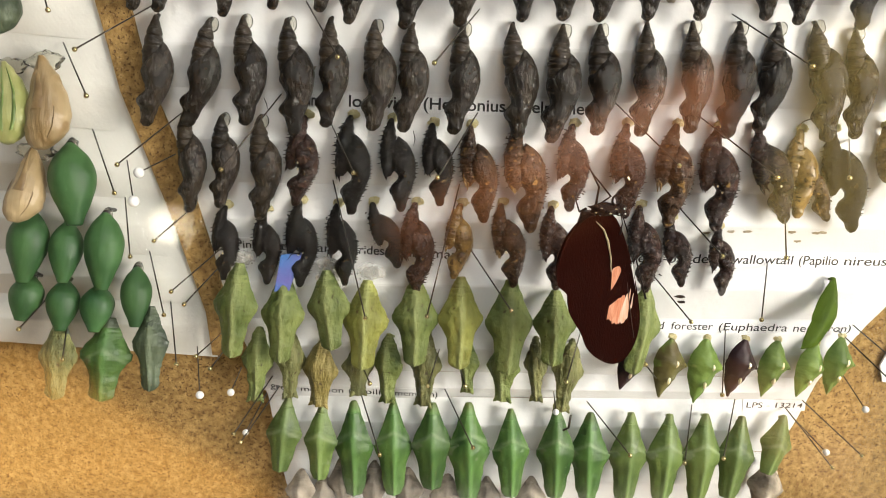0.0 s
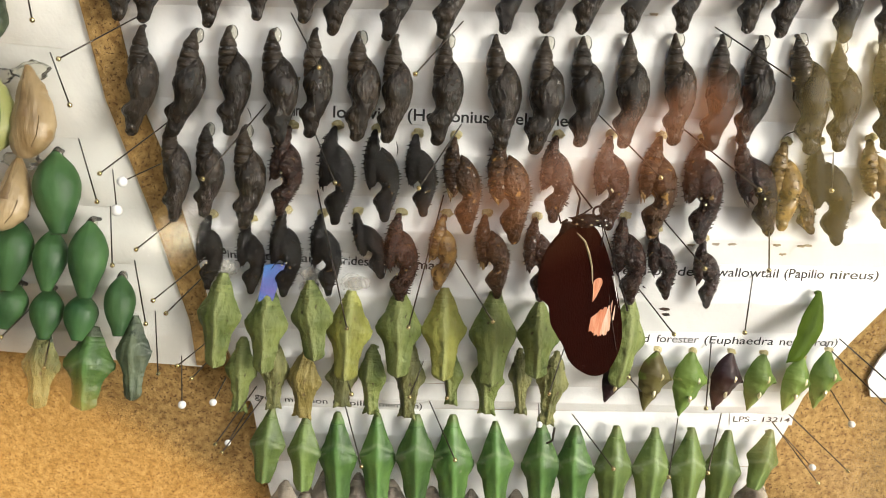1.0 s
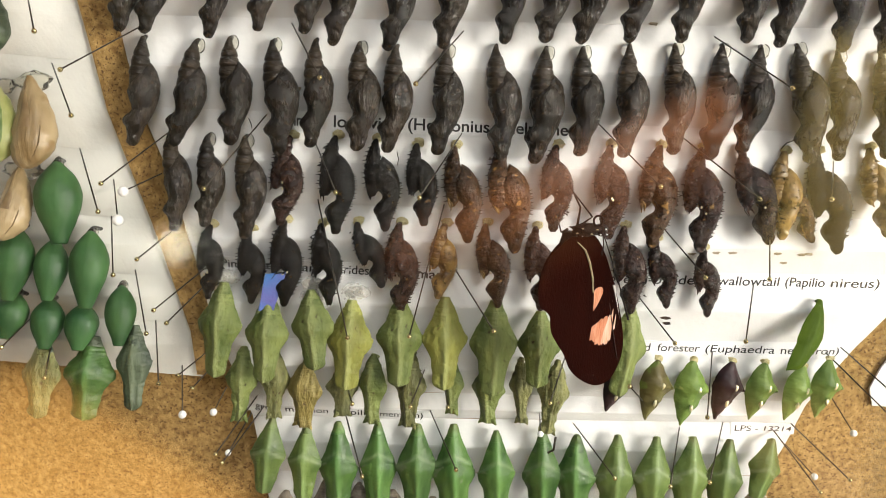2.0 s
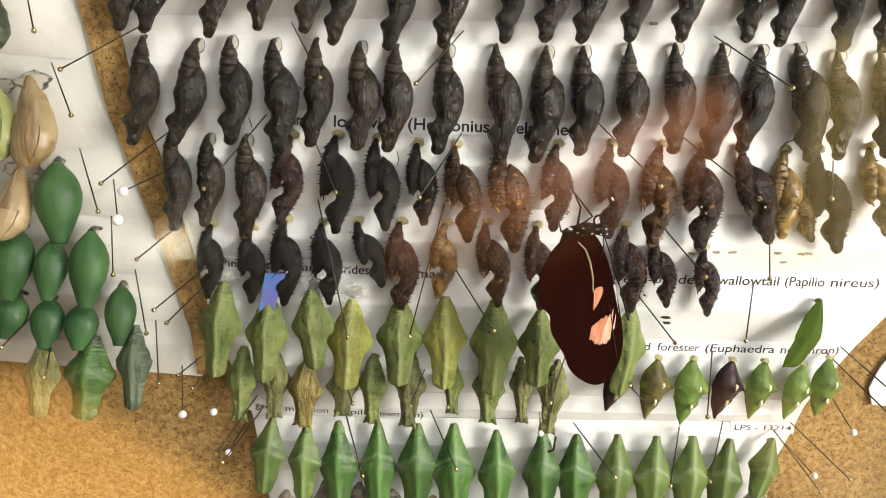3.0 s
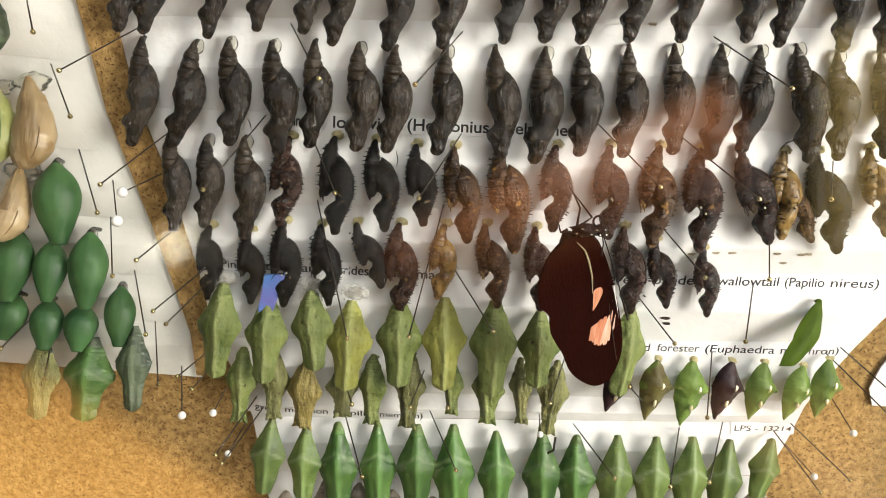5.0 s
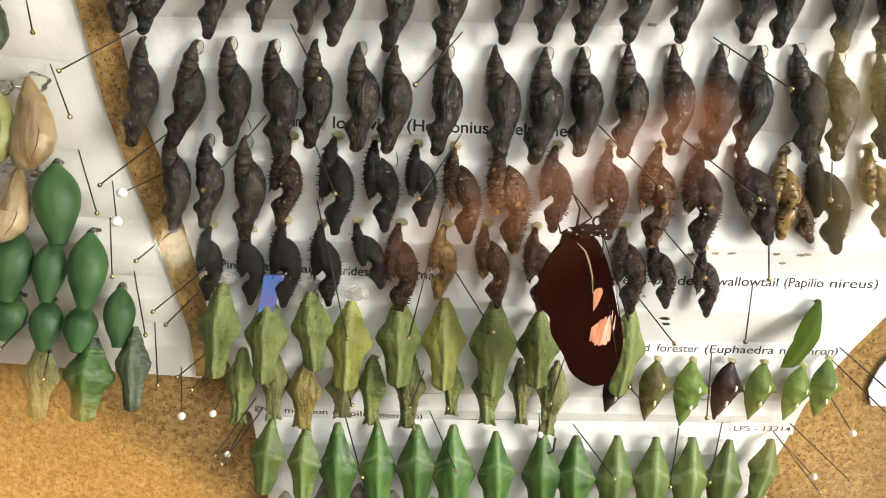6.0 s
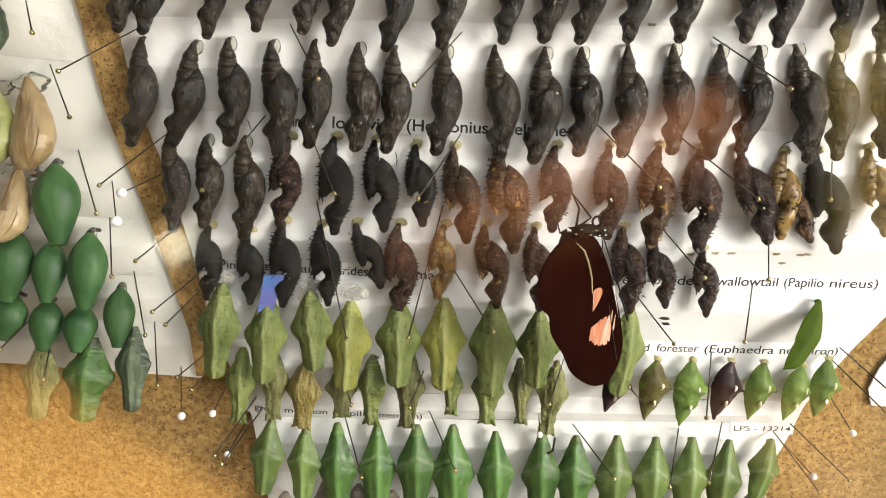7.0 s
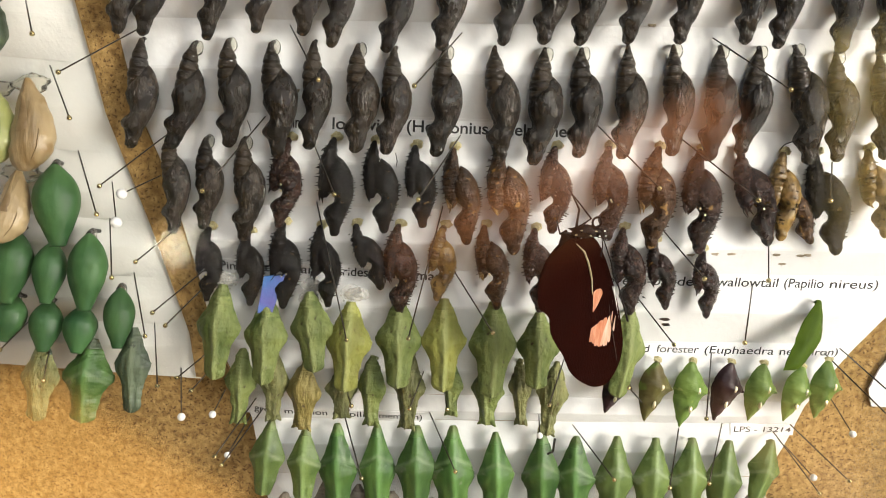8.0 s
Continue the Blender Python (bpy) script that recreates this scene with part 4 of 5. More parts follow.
for row, kind in zip(ROW_B + ROW_B2, KINDS_B + KINDS_B2):
    spiny_pupa(*row[:4], 0.94 * row[4], kind, label=SPINY[kind.name])

ROW_C = [
    (-53.9, -8.4, -55.9, -31.5, 0.86), (-42.7, -11.0, -43.9, -32.6, 0.89), (-32.6, -9.7, -30.9, -28.9, 1.01), (-22.3, -12.1, -23.5, -34.0, 0.96),
    (-10.3, -11.3, -10.4, -32.7, 0.97), (0.7, -10.6, 0.8, -33.2, 0.88), (13.1, -11.1, 12.8, -34.4, 0.95), (24.4, -13.6, 23.9, -31.9, 1.04),
    (47.1, -11.9, 44.2, -33.5, 0.86)]
KINDS_C = [GREEN_KITE, GREEN_KITE, GREEN_KITE, YELLOW_KITE, GREEN_KITE, YELLOW_KITE, GREEN_KITE, GREEN_KITE, GREEN_KITE]
for row, kind in zip(ROW_C, KINDS_C):
    kite_pupa(*row, kind, "yellow-green kite-shaped chrysalis with keeled front" if kind == YELLOW_KITE else "pale green kite-shaped chrysalis with keeled front",
              lump=0.013)
ROW_C2 = [
    (-50.1, -25.7, -51.3, -45.1, 0.94), (-41.8, -26.6, -42.4, -43.9, 0.96), (-34.4, -29.1, -35.0, -46.1, 1.45), (-25.0, -29.6, -24.8, -42.8, 1.40),
    (-17.1, -26.8, -17.3, -44.7, 1.09), (-7.5, -25.6, -8.1, -45.3, 1.07), (3.0, -27.3, 3.2, -41.3, 1.06), (12.3, -27.8, 12.4, -43.6, 1.27),
    (20.3, -26.5, 21.1, -43.3, 0.85), (29.9, -27.0, 27.6, -46.1, 0.95)]
KINDS_C2 = [GREEN_KITE, DRY_KITE, OCHRE_KITE, DRY_KITE, GREEN_KITE, DRY_KITE, GREEN_KITE, GREEN_KITE, DRY_KITE, DRY_KITE]
for row, kind in zip(ROW_C2, KINDS_C2):
    kite_pupa(*row, kind, "ochre dried horned chrysalis" if kind == OCHRE_KITE else "dull green dried horned chrysalis behind the kite-shaped ones",
              "horned_pupa", NARROW, "dull horned chrysalises", (5.6, 8.8), True, turn=30, lump=0.024)
ROW_D = [
    (-43.3, -45.2, -45.4, -64.4, 1.13), (-34.5, -46.7, -35.1, -66.6, 1.06), (-26.2, -45.7, -25.8, -71.0, 0.95), (-16.0, -45.7, -15.4, -70.7, 0.93),
    (-5.7, -45.8, -5.4, -68.6, 1.12), (3.7, -45.5, 4.5, -71.8, 1.02), (14.9, -47.0, 15.7, -70.6, 0.98), (27.1, -46.7, 27.4, -70.6, 1.02),
    (36.0, -47.6, 35.9, -70.8, 1.08), (46.7, -47.3, 45.9, -71.1, 1.03), (56.9, -47.5, 55.6, -70.8, 1.07), (66.4, -47.2, 65.2, -70.4, 1.10),
    (76.0, -47.7, 73.3, -69.6, 1.06), (87.1, -47.1, 82.7, -62.1, 1.26)]
KINDS_D = [GREEN_PALE, GREEN_PALE] + [GREEN_LEAF] * 7 + [GREEN_PALE] * 5
for row, kind in zip(ROW_D, KINDS_D):
    kite_pupa(*row, kind, "fresh green diamond-shaped chrysalis with a pointed top", "diamond_pupa", DIAMOND, "green diamond-shaped chrysalises", (6.3, 10.5),
              creases=diamond_creases, lump=0.011)
ROW_X = [
    (-40.5, -66.7, -40.8, -79.5, 1.44), (-34.5, -68.3, -34.8, -81.1, 1.44), (-29.9, -63.0, -28.7, -77.4, 1.20), (-20.8, -63.6, -21.2, -79.0, 1.14),
    (-11.8, -65.5, -12.1, -78.7, 1.47), (-1.1, -67.3, -1.5, -80.1, 1.55), (9.5, -67.8, 9.8, -79.8, 1.41), (21.6, -67.5, 21.1, -79.4, 1.53),
    (86.0, -61.6, 82.2, -75.8, 1.48)]
for row in ROW_X:
    kite_pupa(*row, GREY_DRY, "grey-brown dry chrysalis below the green row", "dry_pupa", NARROW, "grey dry chrysalises", (6, 10))


def jewel_pupa(x0, z0, x1, z1, w, material, label):
    m, L = hang(x0, z0, 6.2, x1, z1, 9.8)
    root = thing("jewel_pupa", m, label, "chrysalis", "glossy forester chrysalises")
    part("shell", loft(JEWEL, L, 0.6, 60, 40, lump=0.02, power=1.7), material, root)
    for x, t in ((.13, .39), (.05, .68)):
        part("gold_spot", ball((x * L, -.14 * L, -t * L), 0.00055, 10, 8, (0.75, .6, 1.5), 0.5), GOLD, root, "bright gold spot")
    part("corner_tip", tube([(.3 * L, 0, -.4 * L), (.345 * L, -.01 * L, -.41 * L)], [0.0006, 0.0002]), material, root)
    silk_tuft(root, L, 0.0008)


ROW_E = [
    (46.2, -26.6, 42.0, -39.0, 1.00), (55.0, -26.1, 52.2, -41.0, 1.00), (64.0, -26.1, 61.3, -42.3, 1.00), (73.9, -26.0, 69.7, -40.3, 1.00),
    (82.2, -26.1, 78.4, -40.2, 1.00), (92.1, -26.6, 87.3, -40.0, 1.00), (98.4, -24.8, 94.9, -39.1, 1.00)]
KINDS_E = [JEWEL_PURPLE, JEWEL_OLIVE, JEWEL_GREEN, JEWEL_PURPLE, JEWEL_GREEN, JEWEL_GREEN, JEWEL_GREEN]
JEWELS = {"jewel_purple_shell": "dark purple glossy chrysalis with gold spots", "jewel_olive_shell": "olive-brown glossy chrysalis with gold spots",
          "jewel_green_shell": "bright green glossy chrysalis with gold spots"}
for row, kind in zip(ROW_E, KINDS_E):
    jewel_pupa(*row, kind, JEWELS[kind.name])


def soft_keel(t, ca, sa):
    """Two blunt edges down the front that meet at the lower end."""
    return 0.012 * math.exp(-((abs(ca) - 0.42 * (1 - t)) / 0.14) ** 2) * math.sin(math.pi * min(1.0, t * 1.05)) if sa > 0 else 0.0


def acorn_pupa(x0, z0, x1, z1, w):
    m, L = hang(x0, z0, 9, x1, z1, 15, random.uniform(-15, 15))
    root = thing("acorn_pupa", m, "smooth glossy green plump chrysalis", "chrysalis", "smooth green chrysalises")
    part("shell", loft(ACORN, L, 0.85, 48, 40, 0, 1, 0, 0, .4, 0.006, width=w, feature=soft_keel), GREEN_SMOOTH, root)
    part("stalk", tube([(0, .004, .0004), (0, .001, .0003), (0, 0, -.05 * L)], [0.0005, 0.0006, 0.0011]), SHELL_DARK, root)
    glue_drop(root, L, 0.3)


ROW_F = [
    (-90.9, 21.1, -89.2, 2.4, 0.96), (-101.8, 5.1, -103.2, -11.9, 0.95), (-93.4, 2.3, -93.8, -11.7, 0.92), (-84.3, 4.7, -84.8, -13.3, 0.88),
    (-78.2, -8.9, -77.7, -22.7, 0.87), (-104.1, -11.7, -105.3, -21.7, 1.23), (-96.1, -12.7, -95.9, -24.1, 1.09), (-87.8, -13.9, -87.8, -24.2, 1.23)]
for row in ROW_F:
    acorn_pupa(*row)
ROW_K = [
    (-97.5, -22.9, -97.8, -40.9, 0.99), (-85.2, -21.9, -86.6, -41.1, 1.09), (-74.9, -18.7, -74.4, -38.1, 0.80)]
for row, kind in zip(ROW_K, (DRY_KITE, GREEN_LEAF, GREY_GREEN)):
    kite_pupa(*row, GREY_GREEN, "grey-green mottled kite-shaped chrysalis over the cork", "mottled_pupa", KITE, "mottled grey-green chrysalises", (11, 18), case=kind, lump=0.016)
ROW_S = [
    (-95.2, 40.0, -93.5, 20.4, 1.00), (-99.7, 19.5, -102.1, 3.5, 1.00), (-103.8, 38.5, -100.5, 21.5, 1.00), (-102.8, 58.9, -98.8, 45.2, 1.00)]
for k, row in enumerate(ROW_S):
    m, L = hang(row[0], row[1], 9, row[2], row[3], 17)
    root = thing("husk", m, ("beige translucent empty chrysalis husk", "pale cream chrysalis husk", "pale green striped chrysalis husk",
                             "grey-green mottled chrysalis on white paper")[k], "chrysalis", "empty husks")
    kind = (HUSK, HUSK, HUSK_GREEN, GREY_GREEN)[k]
    part("shell", loft(BEAN, L, 0.8, 44, 30, lump=0.018, width=0.9), kind, root)
    if k < 2:
        part("band", patch(BEAN, L, 0.8, 0.9, 0.08, 0.62, 100, 4, 20), HUSK_BAND, root, "brown translucent band down the husk")
        part("band", patch(BEAN, L, 0.8, 0.9, 0.48, 0.62, 158, 3, 14), HUSK_BAND, root, "brown notch in the husk's edge")
        part("band", patch(BEAN, L, 0.8, 0.9, 0.6, 0.92, 52, 1.5, 1.5), HUSK_BAND, root, "brown seam of the husk")
    elif k == 2:
        for a in (60, 95, 130):
            part("band", patch(BEAN, L, 0.8, 0.9, 0.1, 0.9, a, 3, 6), GREEN_PALE, root, "green stripe down the husk")
    part("glue_web", ball((0, .002, -.0005), 0.0026, 18, 12, squash=(1.6, .6, .8), lump=0.5), GLUE, root, "clear glue web")

# ---- the swinging leaf-shaped pupa ----
LEAF_TOP_LOW = (94.0, -9.1, 83.6, -24.6)
leaf_m, leaf_len = hang(LEAF_TOP_LOW[0], LEAF_TOP_LOW[1], 5.2, LEAF_TOP_LOW[2], LEAF_TOP_LOW[3], 13)
leaf = thing("leaf_pupa", leaf_m, "bright green leaf-shaped chrysalis swinging from its tip", "chrysalis")
part("shell", loft(LEAF, leaf_len, 0.5, 60, 30, lump=0.008, power=1.5), LEAF_PUPA, leaf)
part("stalk", tube([(0.0003, .0022, -0.0004), (0, 0.0008, -0.0002), (0, 0, -.06 * leaf_len)], [0.0003, 0.0004, 0.0007]), LEAF_PUPA, leaf)


# ---- pins ----
def pin(x0, z0, x1, z1, d0=4.5, d1=24.0):
    a, b = at(x0, z0, d0), at(x1, z1, d1)
    root = thing("insect_pin", Matrix.Translation(a), "thin black insect pin with a small brass head", "pin", "insect pins")
    v = b - a
    part("shaft", tube([-0.08 * v, v], 0.00017, 7), STEEL, root)
    part("head", ball(v, 0.00055, 10, 8), BRASS, root, "small brass head")


def ball_pin(x0, z0, x1, z1, r):
    a, b = at(x0, z0, 2), at(x1, z1, 18)
    root = thing("ball_pin", Matrix.Translation(a), "steel pin with a round white plastic head", "pin", "white ball pins")
    v = b - a
    part("shaft", tube([-0.2 * v, v], 0.00016, 7), STEEL, root)
    part("head", ball(v, r / 1000, 18, 12), WHITE_BALL, root, "white plastic ball head")


PINS_1 = [
    (-96.1, 59.3, -84.7, 49.7), (-91.8, 42.1, -78.9, 32.9), (-87.3, 22.2, -75.2, 12.4), (-81.5, 5.9, -73.2, -1.9),
    (-76.6, -7.8, -66.9, -15.6), (-72.6, -21.1, -65.0, -27.9), (-70.9, 51.5, -80.2, 42.2), (-67.3, 26.7, -74.0, 18.6),
    (-64.8, 5.2, -67.6, 1.9), (-58.6, -5.2, -64.8, -9.9), (-59.4, -10.0, -62.1, -12.9), (-60.5, -28.5, -60.4, -25.7),
    (-60.5, -33.9, -57.3, -28.8), (-98.8, -23.4, -91.2, -27.2), (-103.4, -19.4, -100.3, -19.9)]
PINS_2 = [
    (-35.7, 52.4, -26.6, 42.0), (2.3, 51.7, -6.8, 41.3), (-43.6, 31.3, -51.9, 18.1), (-31.3, 26.4, -23.6, 18.1),
    (-30.4, 10.1, -21.3, -15.2), (2.8, 28.3, -5.6, 17.5), (-0.8, 9.9, -7.3, -14.5), (3.5, -5.1, 11.7, -12.6),
    (61.5, 52.1, 70.8, 42.5), (36.7, 31.4, 45.9, 21.3), (56.3, 29.3, 67.2, 19.3), (91.9, 24.9, 82.6, 19.6),
    (79.1, 8.4, 71.9, 1.4), (53.0, 8.1, 57.8, 1.4), (48.4, -9.3, 52.7, -14.3), (77.1, -7.0, 68.6, -13.4)]
PINS_3 = [
    (102.5, -22.8, 104.1, -25.2), (99.2, -24.7, 105.3, -31.6), (69.1, -25.3, 62.2, -32.5), (88.8, -47.0, 91.4, -51.3),
    (93.2, -44.7, 97.9, -47.8), (74.1, -45.0, 64.8, -49.5), (63.0, -46.9, 55.6, -50.9), (36.0, -46.4, 42.2, -49.1),
    (-2.1, -43.6, 4.3, -48.0), (-24.7, -44.2, -18.0, -50.5), (-4.2, -31.5, -6.8, -31.9), (1.2, -35.8, 1.9, -31.8),
    (-24.2, -36.5, -20.3, -31.6), (31.7, -26.8, 25.5, -30.0), (53.7, -39.4, 43.5, -25.2), (-48.4, -41.2, -52.8, -45.7),
    (-46.7, -44.1, -51.3, -47.9)]
for row in PINS_1 + PINS_2 + PINS_3:
    pin(*row)
BALLS = [(-68.6, 17.7, -72.0, 15.8, 1.20), (-81.2, 15.7, -73.8, 9.2, 1.29), (-67.6, -33.2, -62.3, -38.8, 0.98), (-56.8, -40.0, -54.7, -37.9, 0.90), (-50.0, -46.4, -51.7, -48.8, 0.77), (103.4, -37.9, 100.4, -38.7, 0.84), (93.7, -52.1, 92.8, -50.8, 0.84), (26.5, -43.3, 24.7, -41.3, 0.77)]
for row in BALLS:
    ball_pin(*row)

# ---- the butterfly ----
M = dict(head=(33.6, 11.9), thorax=(30.7, 11.9), tail=(27.2, 10.8), ant_a=(33.5, 7.0), ant_b=(40.5, -7.4), coil=(32.5, 14.1), leg_a=(28.3, 12.3), knee_a=(28.9, 16.5), foot_a=(27.2, 20.8), knee_b=(31.6, 14.5), foot_b=(27.5, 19.6), edge_a=(37.3, -0.5), edge_b=(39.5, -10.5))
hub = at(*M["thorax"], 26)
butterfly = thing("butterfly", Matrix.Translation(hub), "black-brown butterfly with coral wing spots, wings closed, hanging from a husk", "butterfly")
back_to_hub = Matrix.Translation(-hub)


def on_butterfly(name, geo, material, label="", parent=None, smooth=False):
    ob = part(name, geo, material, parent or butterfly, label, smooth)
    ob.data.transform(back_to_hub)
    return ob


FORE = [(29.2, 10.4), (31.8, 10.5), (34.0, 7.1), (35.8, 2.7), (37.8, -3.4), (39.4, -9.9), (40.0, -14.5), (39.5, -18.6), (38.1, -21.8), (36.0, -23.5), (33.2, -23.4), (29.4, -20.8), (27.6, -16.2), (27.4, -4.3), (28.0, 4.6)]
HIND = [(29.9, 9.7), (27.2, 10.7), (24.5, 8.3), (22.3, 5.0), (21.0, 0.9), (20.7, -2.6), (21.3, -5.2), (22.8, -6.5), (23.6, -7.8), (24.0, -11.0), (25.6, -13.9), (27.0, -16.0), (28.2, -18.6), (30.2, -20.8), (31.7, -17.5), (32.8, -9.4), (32.6, -0.3), (31.7, 6.0)]
on_butterfly("far_forewing", flat_shape([(x + 0.7, z - 0.1) for x, z in FORE], 25.2, 25.4), WING)
on_butterfly("far_hindwing", flat_shape([(x + 0.3, z) for x, z in HIND], 24.6, 24.8), WING)
fore = on_butterfly("forewing", flat_shape(FORE, 27.0, 27.2), WING)
hind = on_butterfly("hindwing", flat_shape(HIND, 27.7, 27.9), WING)
on_butterfly("small_spot", flat_shape([(31.7, -7.4), (31.9, -5.0), (32.4, -2.6), (33.2, -0.9), (34.4, -0.5), (34.8, -1.5), (34.5, -2.6), (33.9, -4.3), (33.0, -6.0)], 27.2, 27.28), WING_SPOT, "small orange wing spot", fore)
# the large spot: one patch for each cell, jagged below, thinning to pale points above
for k, (xa, za, xb, zb, wa, wb, pale) in enumerate([(32.4, -11.7, 34.1, -8.9, 0.9, 0.45, 0), (33.4, -12.9, 35.0, -8.0, 1.0, 0.5, 0), (34.7, -13.7, 35.9, -7.4, 0.9, 0.45, 0),
                                                   (35.9, -13.5, 36.8, -7.0, 0.75, 0.35, 1), (36.9, -12.6, 37.3, -5.9, 0.34, 0.12, 1), (37.8, -10.0, 38.0, -6.8, 0.2, 0.08, 1)]):
    rows, side = [], Vector((zb - za, xa - xb)).normalized()
    low = [(-1, 0.35), (-0.6, -0.25), (-0.2, 0.1), (0.2, -0.35), (0.6, 0.05), (1, 0.3)]
    rows = [(xa + side.x * wa * u + 0.1 * d, za + side.y * wa * u + d) for u, d in low]
    rows += [(xb + side.x * wb * u, zb + side.y * wb * u + d) for u, d in ((1, -0.3), (0, 0.25), (-1, -0.4))]
    on_butterfly("large_spot", flat_shape(rows, 27.2, 27.27 + 0.003 * k, 2), WING_PALE if pale else WING_SPOT, "coral scale patch between wing veins", fore)
for x0, z0, x1, z1 in [(36.4, -4.1, 39.2, -17.2)]:
    on_butterfly("vein", tube([at(x0, z0, 27.3), at((x0 + x1) / 2 - .1, (z0 + z1) / 2, 27.32), at(x1, z1, 27.3)], [.00006, .00012, .00008], 6), WING_VEIN, "", fore)
on_butterfly("cream_line", tube([at(x, z, 27.95) for x, z in [(28.3, 9.6), (30.1, 7.9), (31.2, 5.3), (32.1, 2.0), (32.5, -1.6)]], [.00012, .00022, .00025, .0002, .0001], 6), WING_LINE, "cream line along the wing's edge", hind)
# added rod that stands in for the sliver of paper beside the wing
on_butterfly("pale_edge", tube([at(*M["edge_a"], 25.5), at(*M["edge_b"], 25.5)], [.0004, .0003], 6), PAPER_SLIVER, "pale grey rod standing in for paper beside the wing")
hx, hz = M["head"]
on_butterfly("thorax", ball(at(*M["thorax"], 26), 0.0017, 18, 14, (1.9, 1, .8), 0.45), INSECT_BLACK, smooth=True)
on_butterfly("abdomen", loft([(0, -.12, .12), (.3, -.16, .16), (.7, -.12, .12), (1, -.03, .03)], 0.014, 1, 20, 12), INSECT_BLACK, smooth=True).data.transform(
    Matrix.Translation(at(*M["tail"], 24)) )
head = on_butterfly("head", ball(at(hx, hz, 26), 0.0013, 16, 12, (1, 1, 1.1), 0.2), INSECT_BLACK, smooth=True)
for dx, dz in ((.6, .5), (.9, -.6), (-.4, -.7)):
    on_butterfly("white_dot", ball(at(hx + dx, hz + dz, 27.4), 0.0002, 8, 6), WHITE_BALL, "white dot", head)
for dx, dz in ((-1.5, .6), (0.5, -.5), (1.6, .5), (-2.6, -.4)):
    on_butterfly("pale_mark", ball(at(M["thorax"][0] + dx, M["thorax"][1] + dz, 27.9), 0.0002, 8, 6, (1.6, 1, .8)), WING_LINE, "pale mark on the thorax")
for tip in ("ant_a", "ant_b"):
    on_butterfly("antenna", tube([at(hx, hz, 27), at((hx + M[tip][0]) / 2 + .2, (hz + M[tip][1]) / 2, 28.5), at(*M[tip], 28.5)], [.00014, .00012, .00025], 6), INSECT_BLACK)
cx, cz = M["coil"]
on_butterfly("proboscis", tube([at(cx + 1.05 * (1 - a / 40) * math.cos(a), cz + 1.2 * (1 - a / 40) * math.sin(a), 27 + a * .03) for a in np.linspace(-1.2, 6.5, 24)], .00025, 6),
             INSECT_BLACK, "coiled proboscis", head)
for knee, foot in (("knee_a", "foot_a"), ("knee_b", "foot_b")):
    on_butterfly("leg", tube([at(*M["leg_a"], 26), at(*M[knee], 25), at(*M[foot], 17)], [.0003, .00022, .00012], 6), INSECT_BLACK)
on_butterfly("leg", tube([at(M["leg_a"][0] - 2, M["leg_a"][1] - .4, 26), at(M["leg_a"][0] - 3, M["leg_a"][1] - 1.6, 24), at(M["leg_a"][0] - 3.2, M["leg_a"][1] + .8, 18)], [.0003, .0002, .00012], 6), INSECT_BLACK)

# ---- small things ----
tape = part("blue_tape", flat_shape([(-43.2, -5.4), (-38.0, -4.7), (-41.5, -14.7), (-45.2, -14.9)], 8.8, 9.0, 1), TAPE_BLUE, None, smooth=False)
tagged(tape, "small strip of blue woven tape over a green chrysalis", "tape")
for x, z in [(61.1, 1.4), (67.0, 1.9), (71.0, 2.0), (82.2, 2.1), (88.1, 2.0), (89.7, 2.2), (-35.6, 38.6), (-7.8, 20.8), (46.7, 55.4), (84.3, -0.5)]:
    s = part("smudge", ball(at(x, z, strip_surface(EDGES, RIDGES, HIGH, x, z) + .06), 0.0007, 14, 6, (1.3, .06, .55), 0.9), SMUDGE, None)
    tagged(s, "small brownish speck on the white paper", "speck", "specks on the paper")
bx, bz = (55.1, -14.7)
crumb = thing("shell_crumb", Matrix.Translation(at(bx, bz, 8)), "small dark crumb of broken shell on paper", "shell crumb")
part("crumb", joined(ball((0, 0, .0006), 0.001, 10, 6, (1.3, .6, .4), .4), ball((0.0004, 0, -.0008), 0.0009, 10, 6, (1.2, .6, .4), .4)), SHELL_BROWN, crumb)
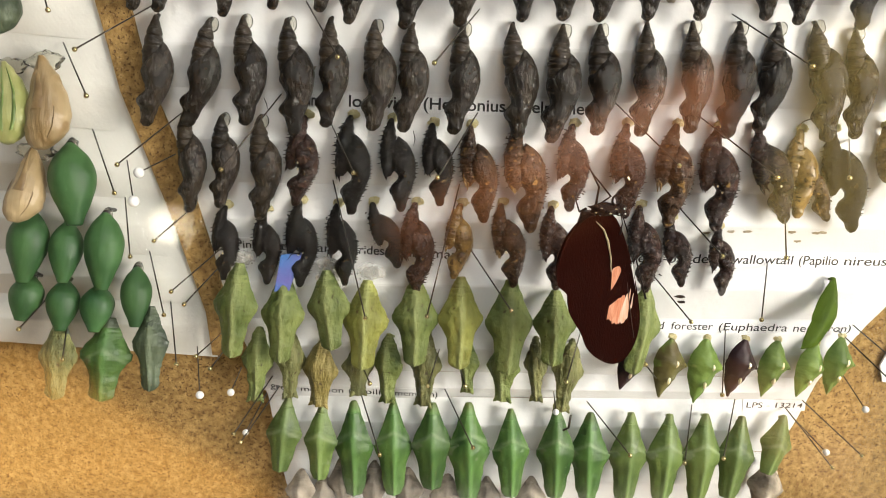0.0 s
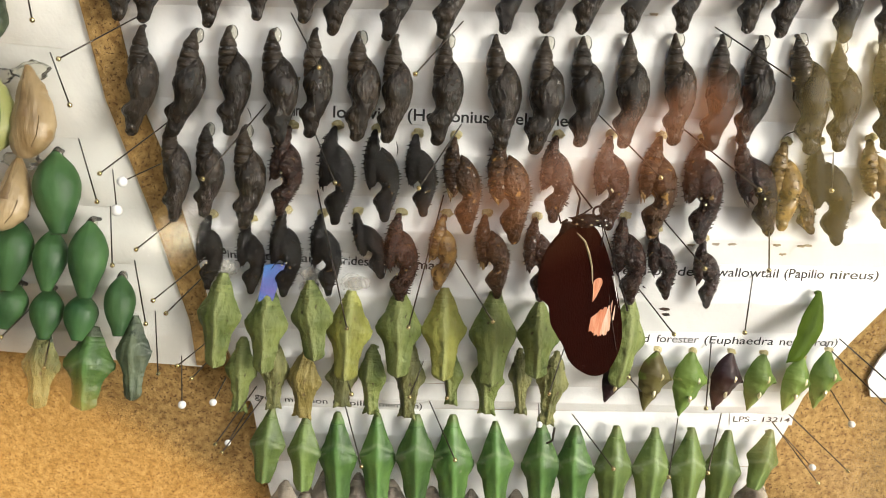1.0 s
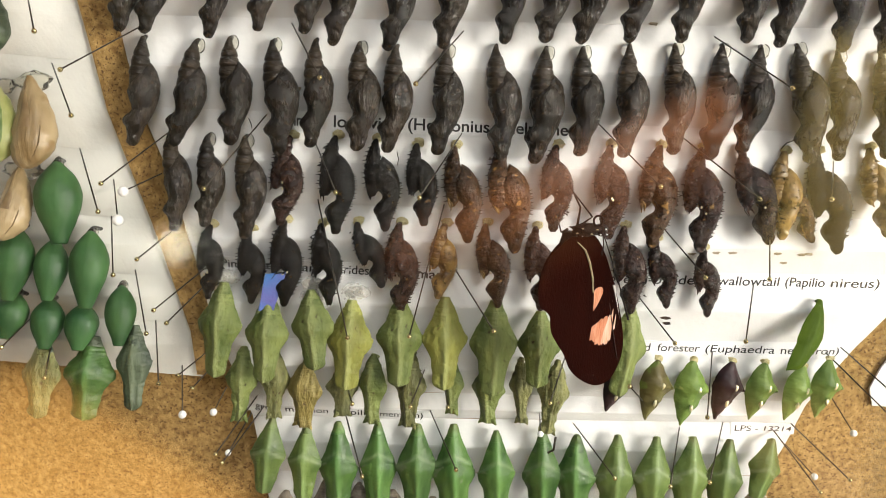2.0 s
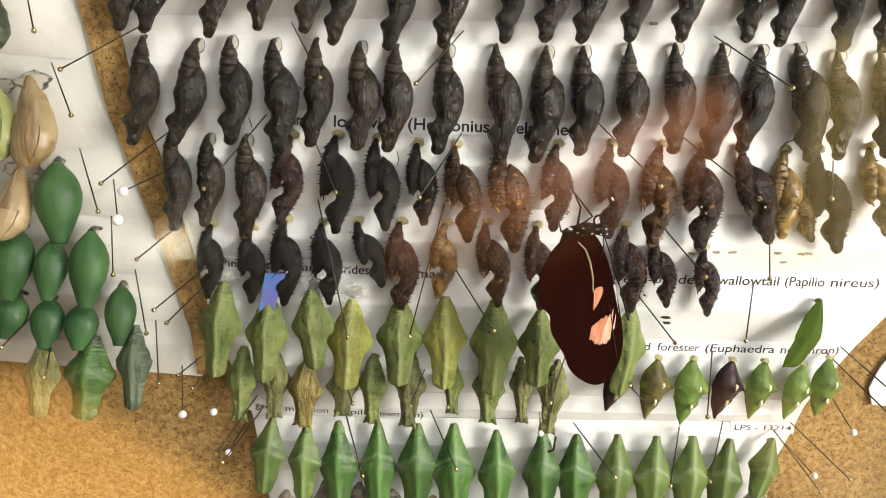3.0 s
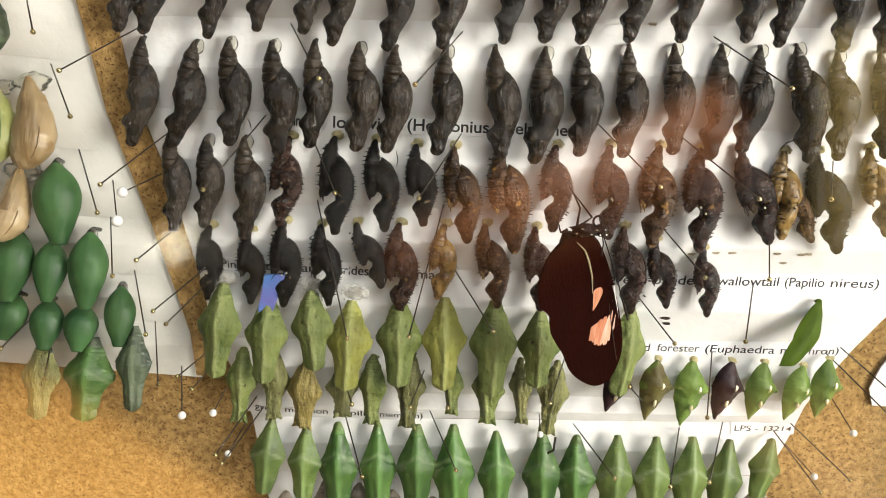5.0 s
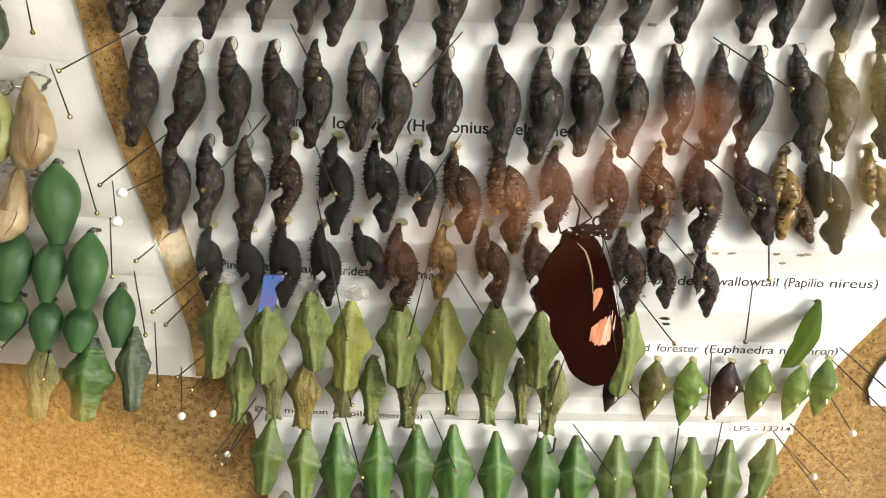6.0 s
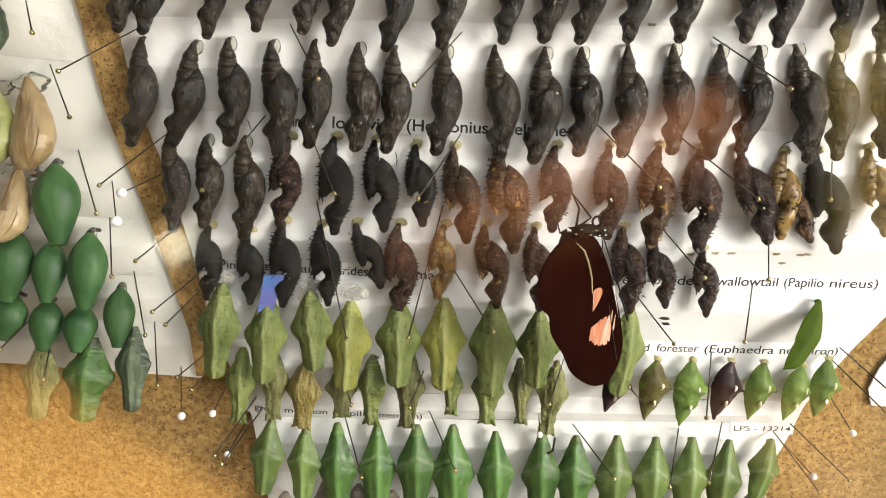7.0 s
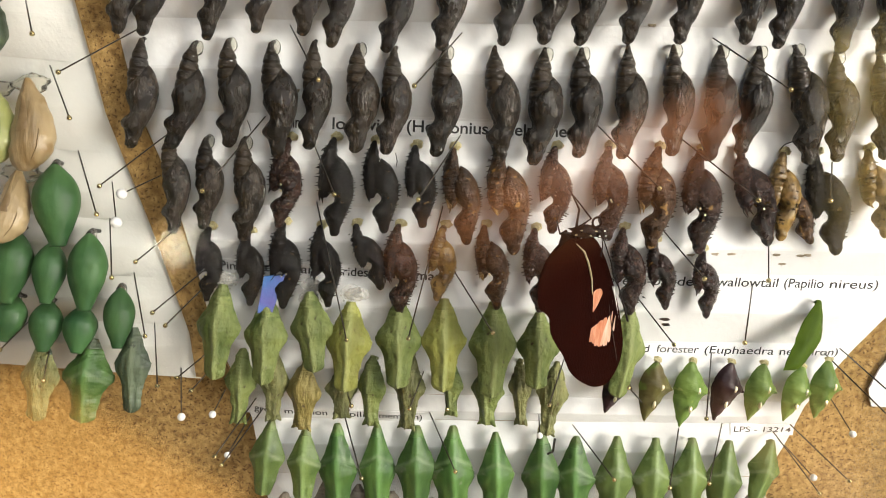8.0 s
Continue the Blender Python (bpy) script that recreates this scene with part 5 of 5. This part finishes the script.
for x, z in [(-21.7, -11.0), (-53.5, -7.3), (-32.4, -8.9), (-31.1, -12.2)]:
    film_of_glue = [ball(at(x + random.gauss(0, 1.6), z + random.gauss(0, 0.9), 5.4), random.uniform(.0014, .0022), 18, 12, (1.3, .22, 1), .3) for _ in range(4)]
    bubbles = [ball(at(x + random.gauss(0, 1.8), z + random.gauss(0, 1.0), 5.9), random.uniform(.00012, .0003), 8, 6) for _ in range(22)]
    g = part("glue_blob", joined(*film_of_glue, *bubbles), FROTH, None)
    tagged(g, "clear frothy glue blob above a green chrysalis", "glue blob", "glue blobs")
for pts in [[(-41.1, -5.8), (-40.1, -4.4), (-38.6, -4.1), (-37.0, -4.9)], [(75.9, 28.6), (76.8, 29.9), (78.5, 30.6), (79.4, 31.5)], [(69.2, 15.3), (69.6, 14.0), (70.7, 12.7)], [(-45.0, 32.2), (-44.5, 30.9), (-44.3, 29.7)], [(-11.4, 25.7), (-11.0, 23.8), (-11.3, 22.3)]]:
    h = part("hair", tube([at(x, z, 11.5) for x, z in pts], [.0001] + [.00013] * (len(pts) - 2) + [.00006], 6), INSECT_BLACK, None)
    tagged(h, "thin curved black hair caught on a chrysalis", "hair", "loose hairs")
hook = part("bent_pin", tube([at(x, z, 16) for x, z in [(27.1, -47.5), (28.5, -46.7), (28.8, -43.1)]], 0.0003, 7), STEEL, None)
tagged(hook, "short bent black pin", "pin")


# ---- what moves ----
def motions():
    leaf_rows = []
    for t, swing in ((0, -3.2), (1.0, -3.2), (1.5, -3.0), (2.1, -1.4), (2.8, 0.7), (3.2, 2.8), (3.5, 4.5), (4.0, 5.6), (4.7, 4.9), (5.2, 3.9), (5.8, 3.0), (6.4, 1.5), (7.0, 0.0), (7.5, -0.2), (8.0, -0.3)):
        leaf_rows.append((t, leaf_m @ pose(0, 0, 0, 0, swing, 0)))
    walk(leaf, leaf_rows)
    # the unseen sheet swings so that its yellow haze drifts across the pane
    walk(cloth, [(t, pose(*CLOTH_HANG, 0, a, 0)) for t, a in ((0, 9), (1.5, 8), (2.8, 5), (3.5, 2), (4.0, 0), (4.5, -2.5), (5.8, -8), (6.5, -10), (8, -10.5))])
    walk(butterfly, [(t, Matrix.Translation(hub) @ pose(0, 0, 0, 0, a, 0)) for t, a in ((0, 0.1), (1.5, 0), (3, 0.1), (4.5, 0.25), (6, -0.1), (8, -0.25))])


motions()
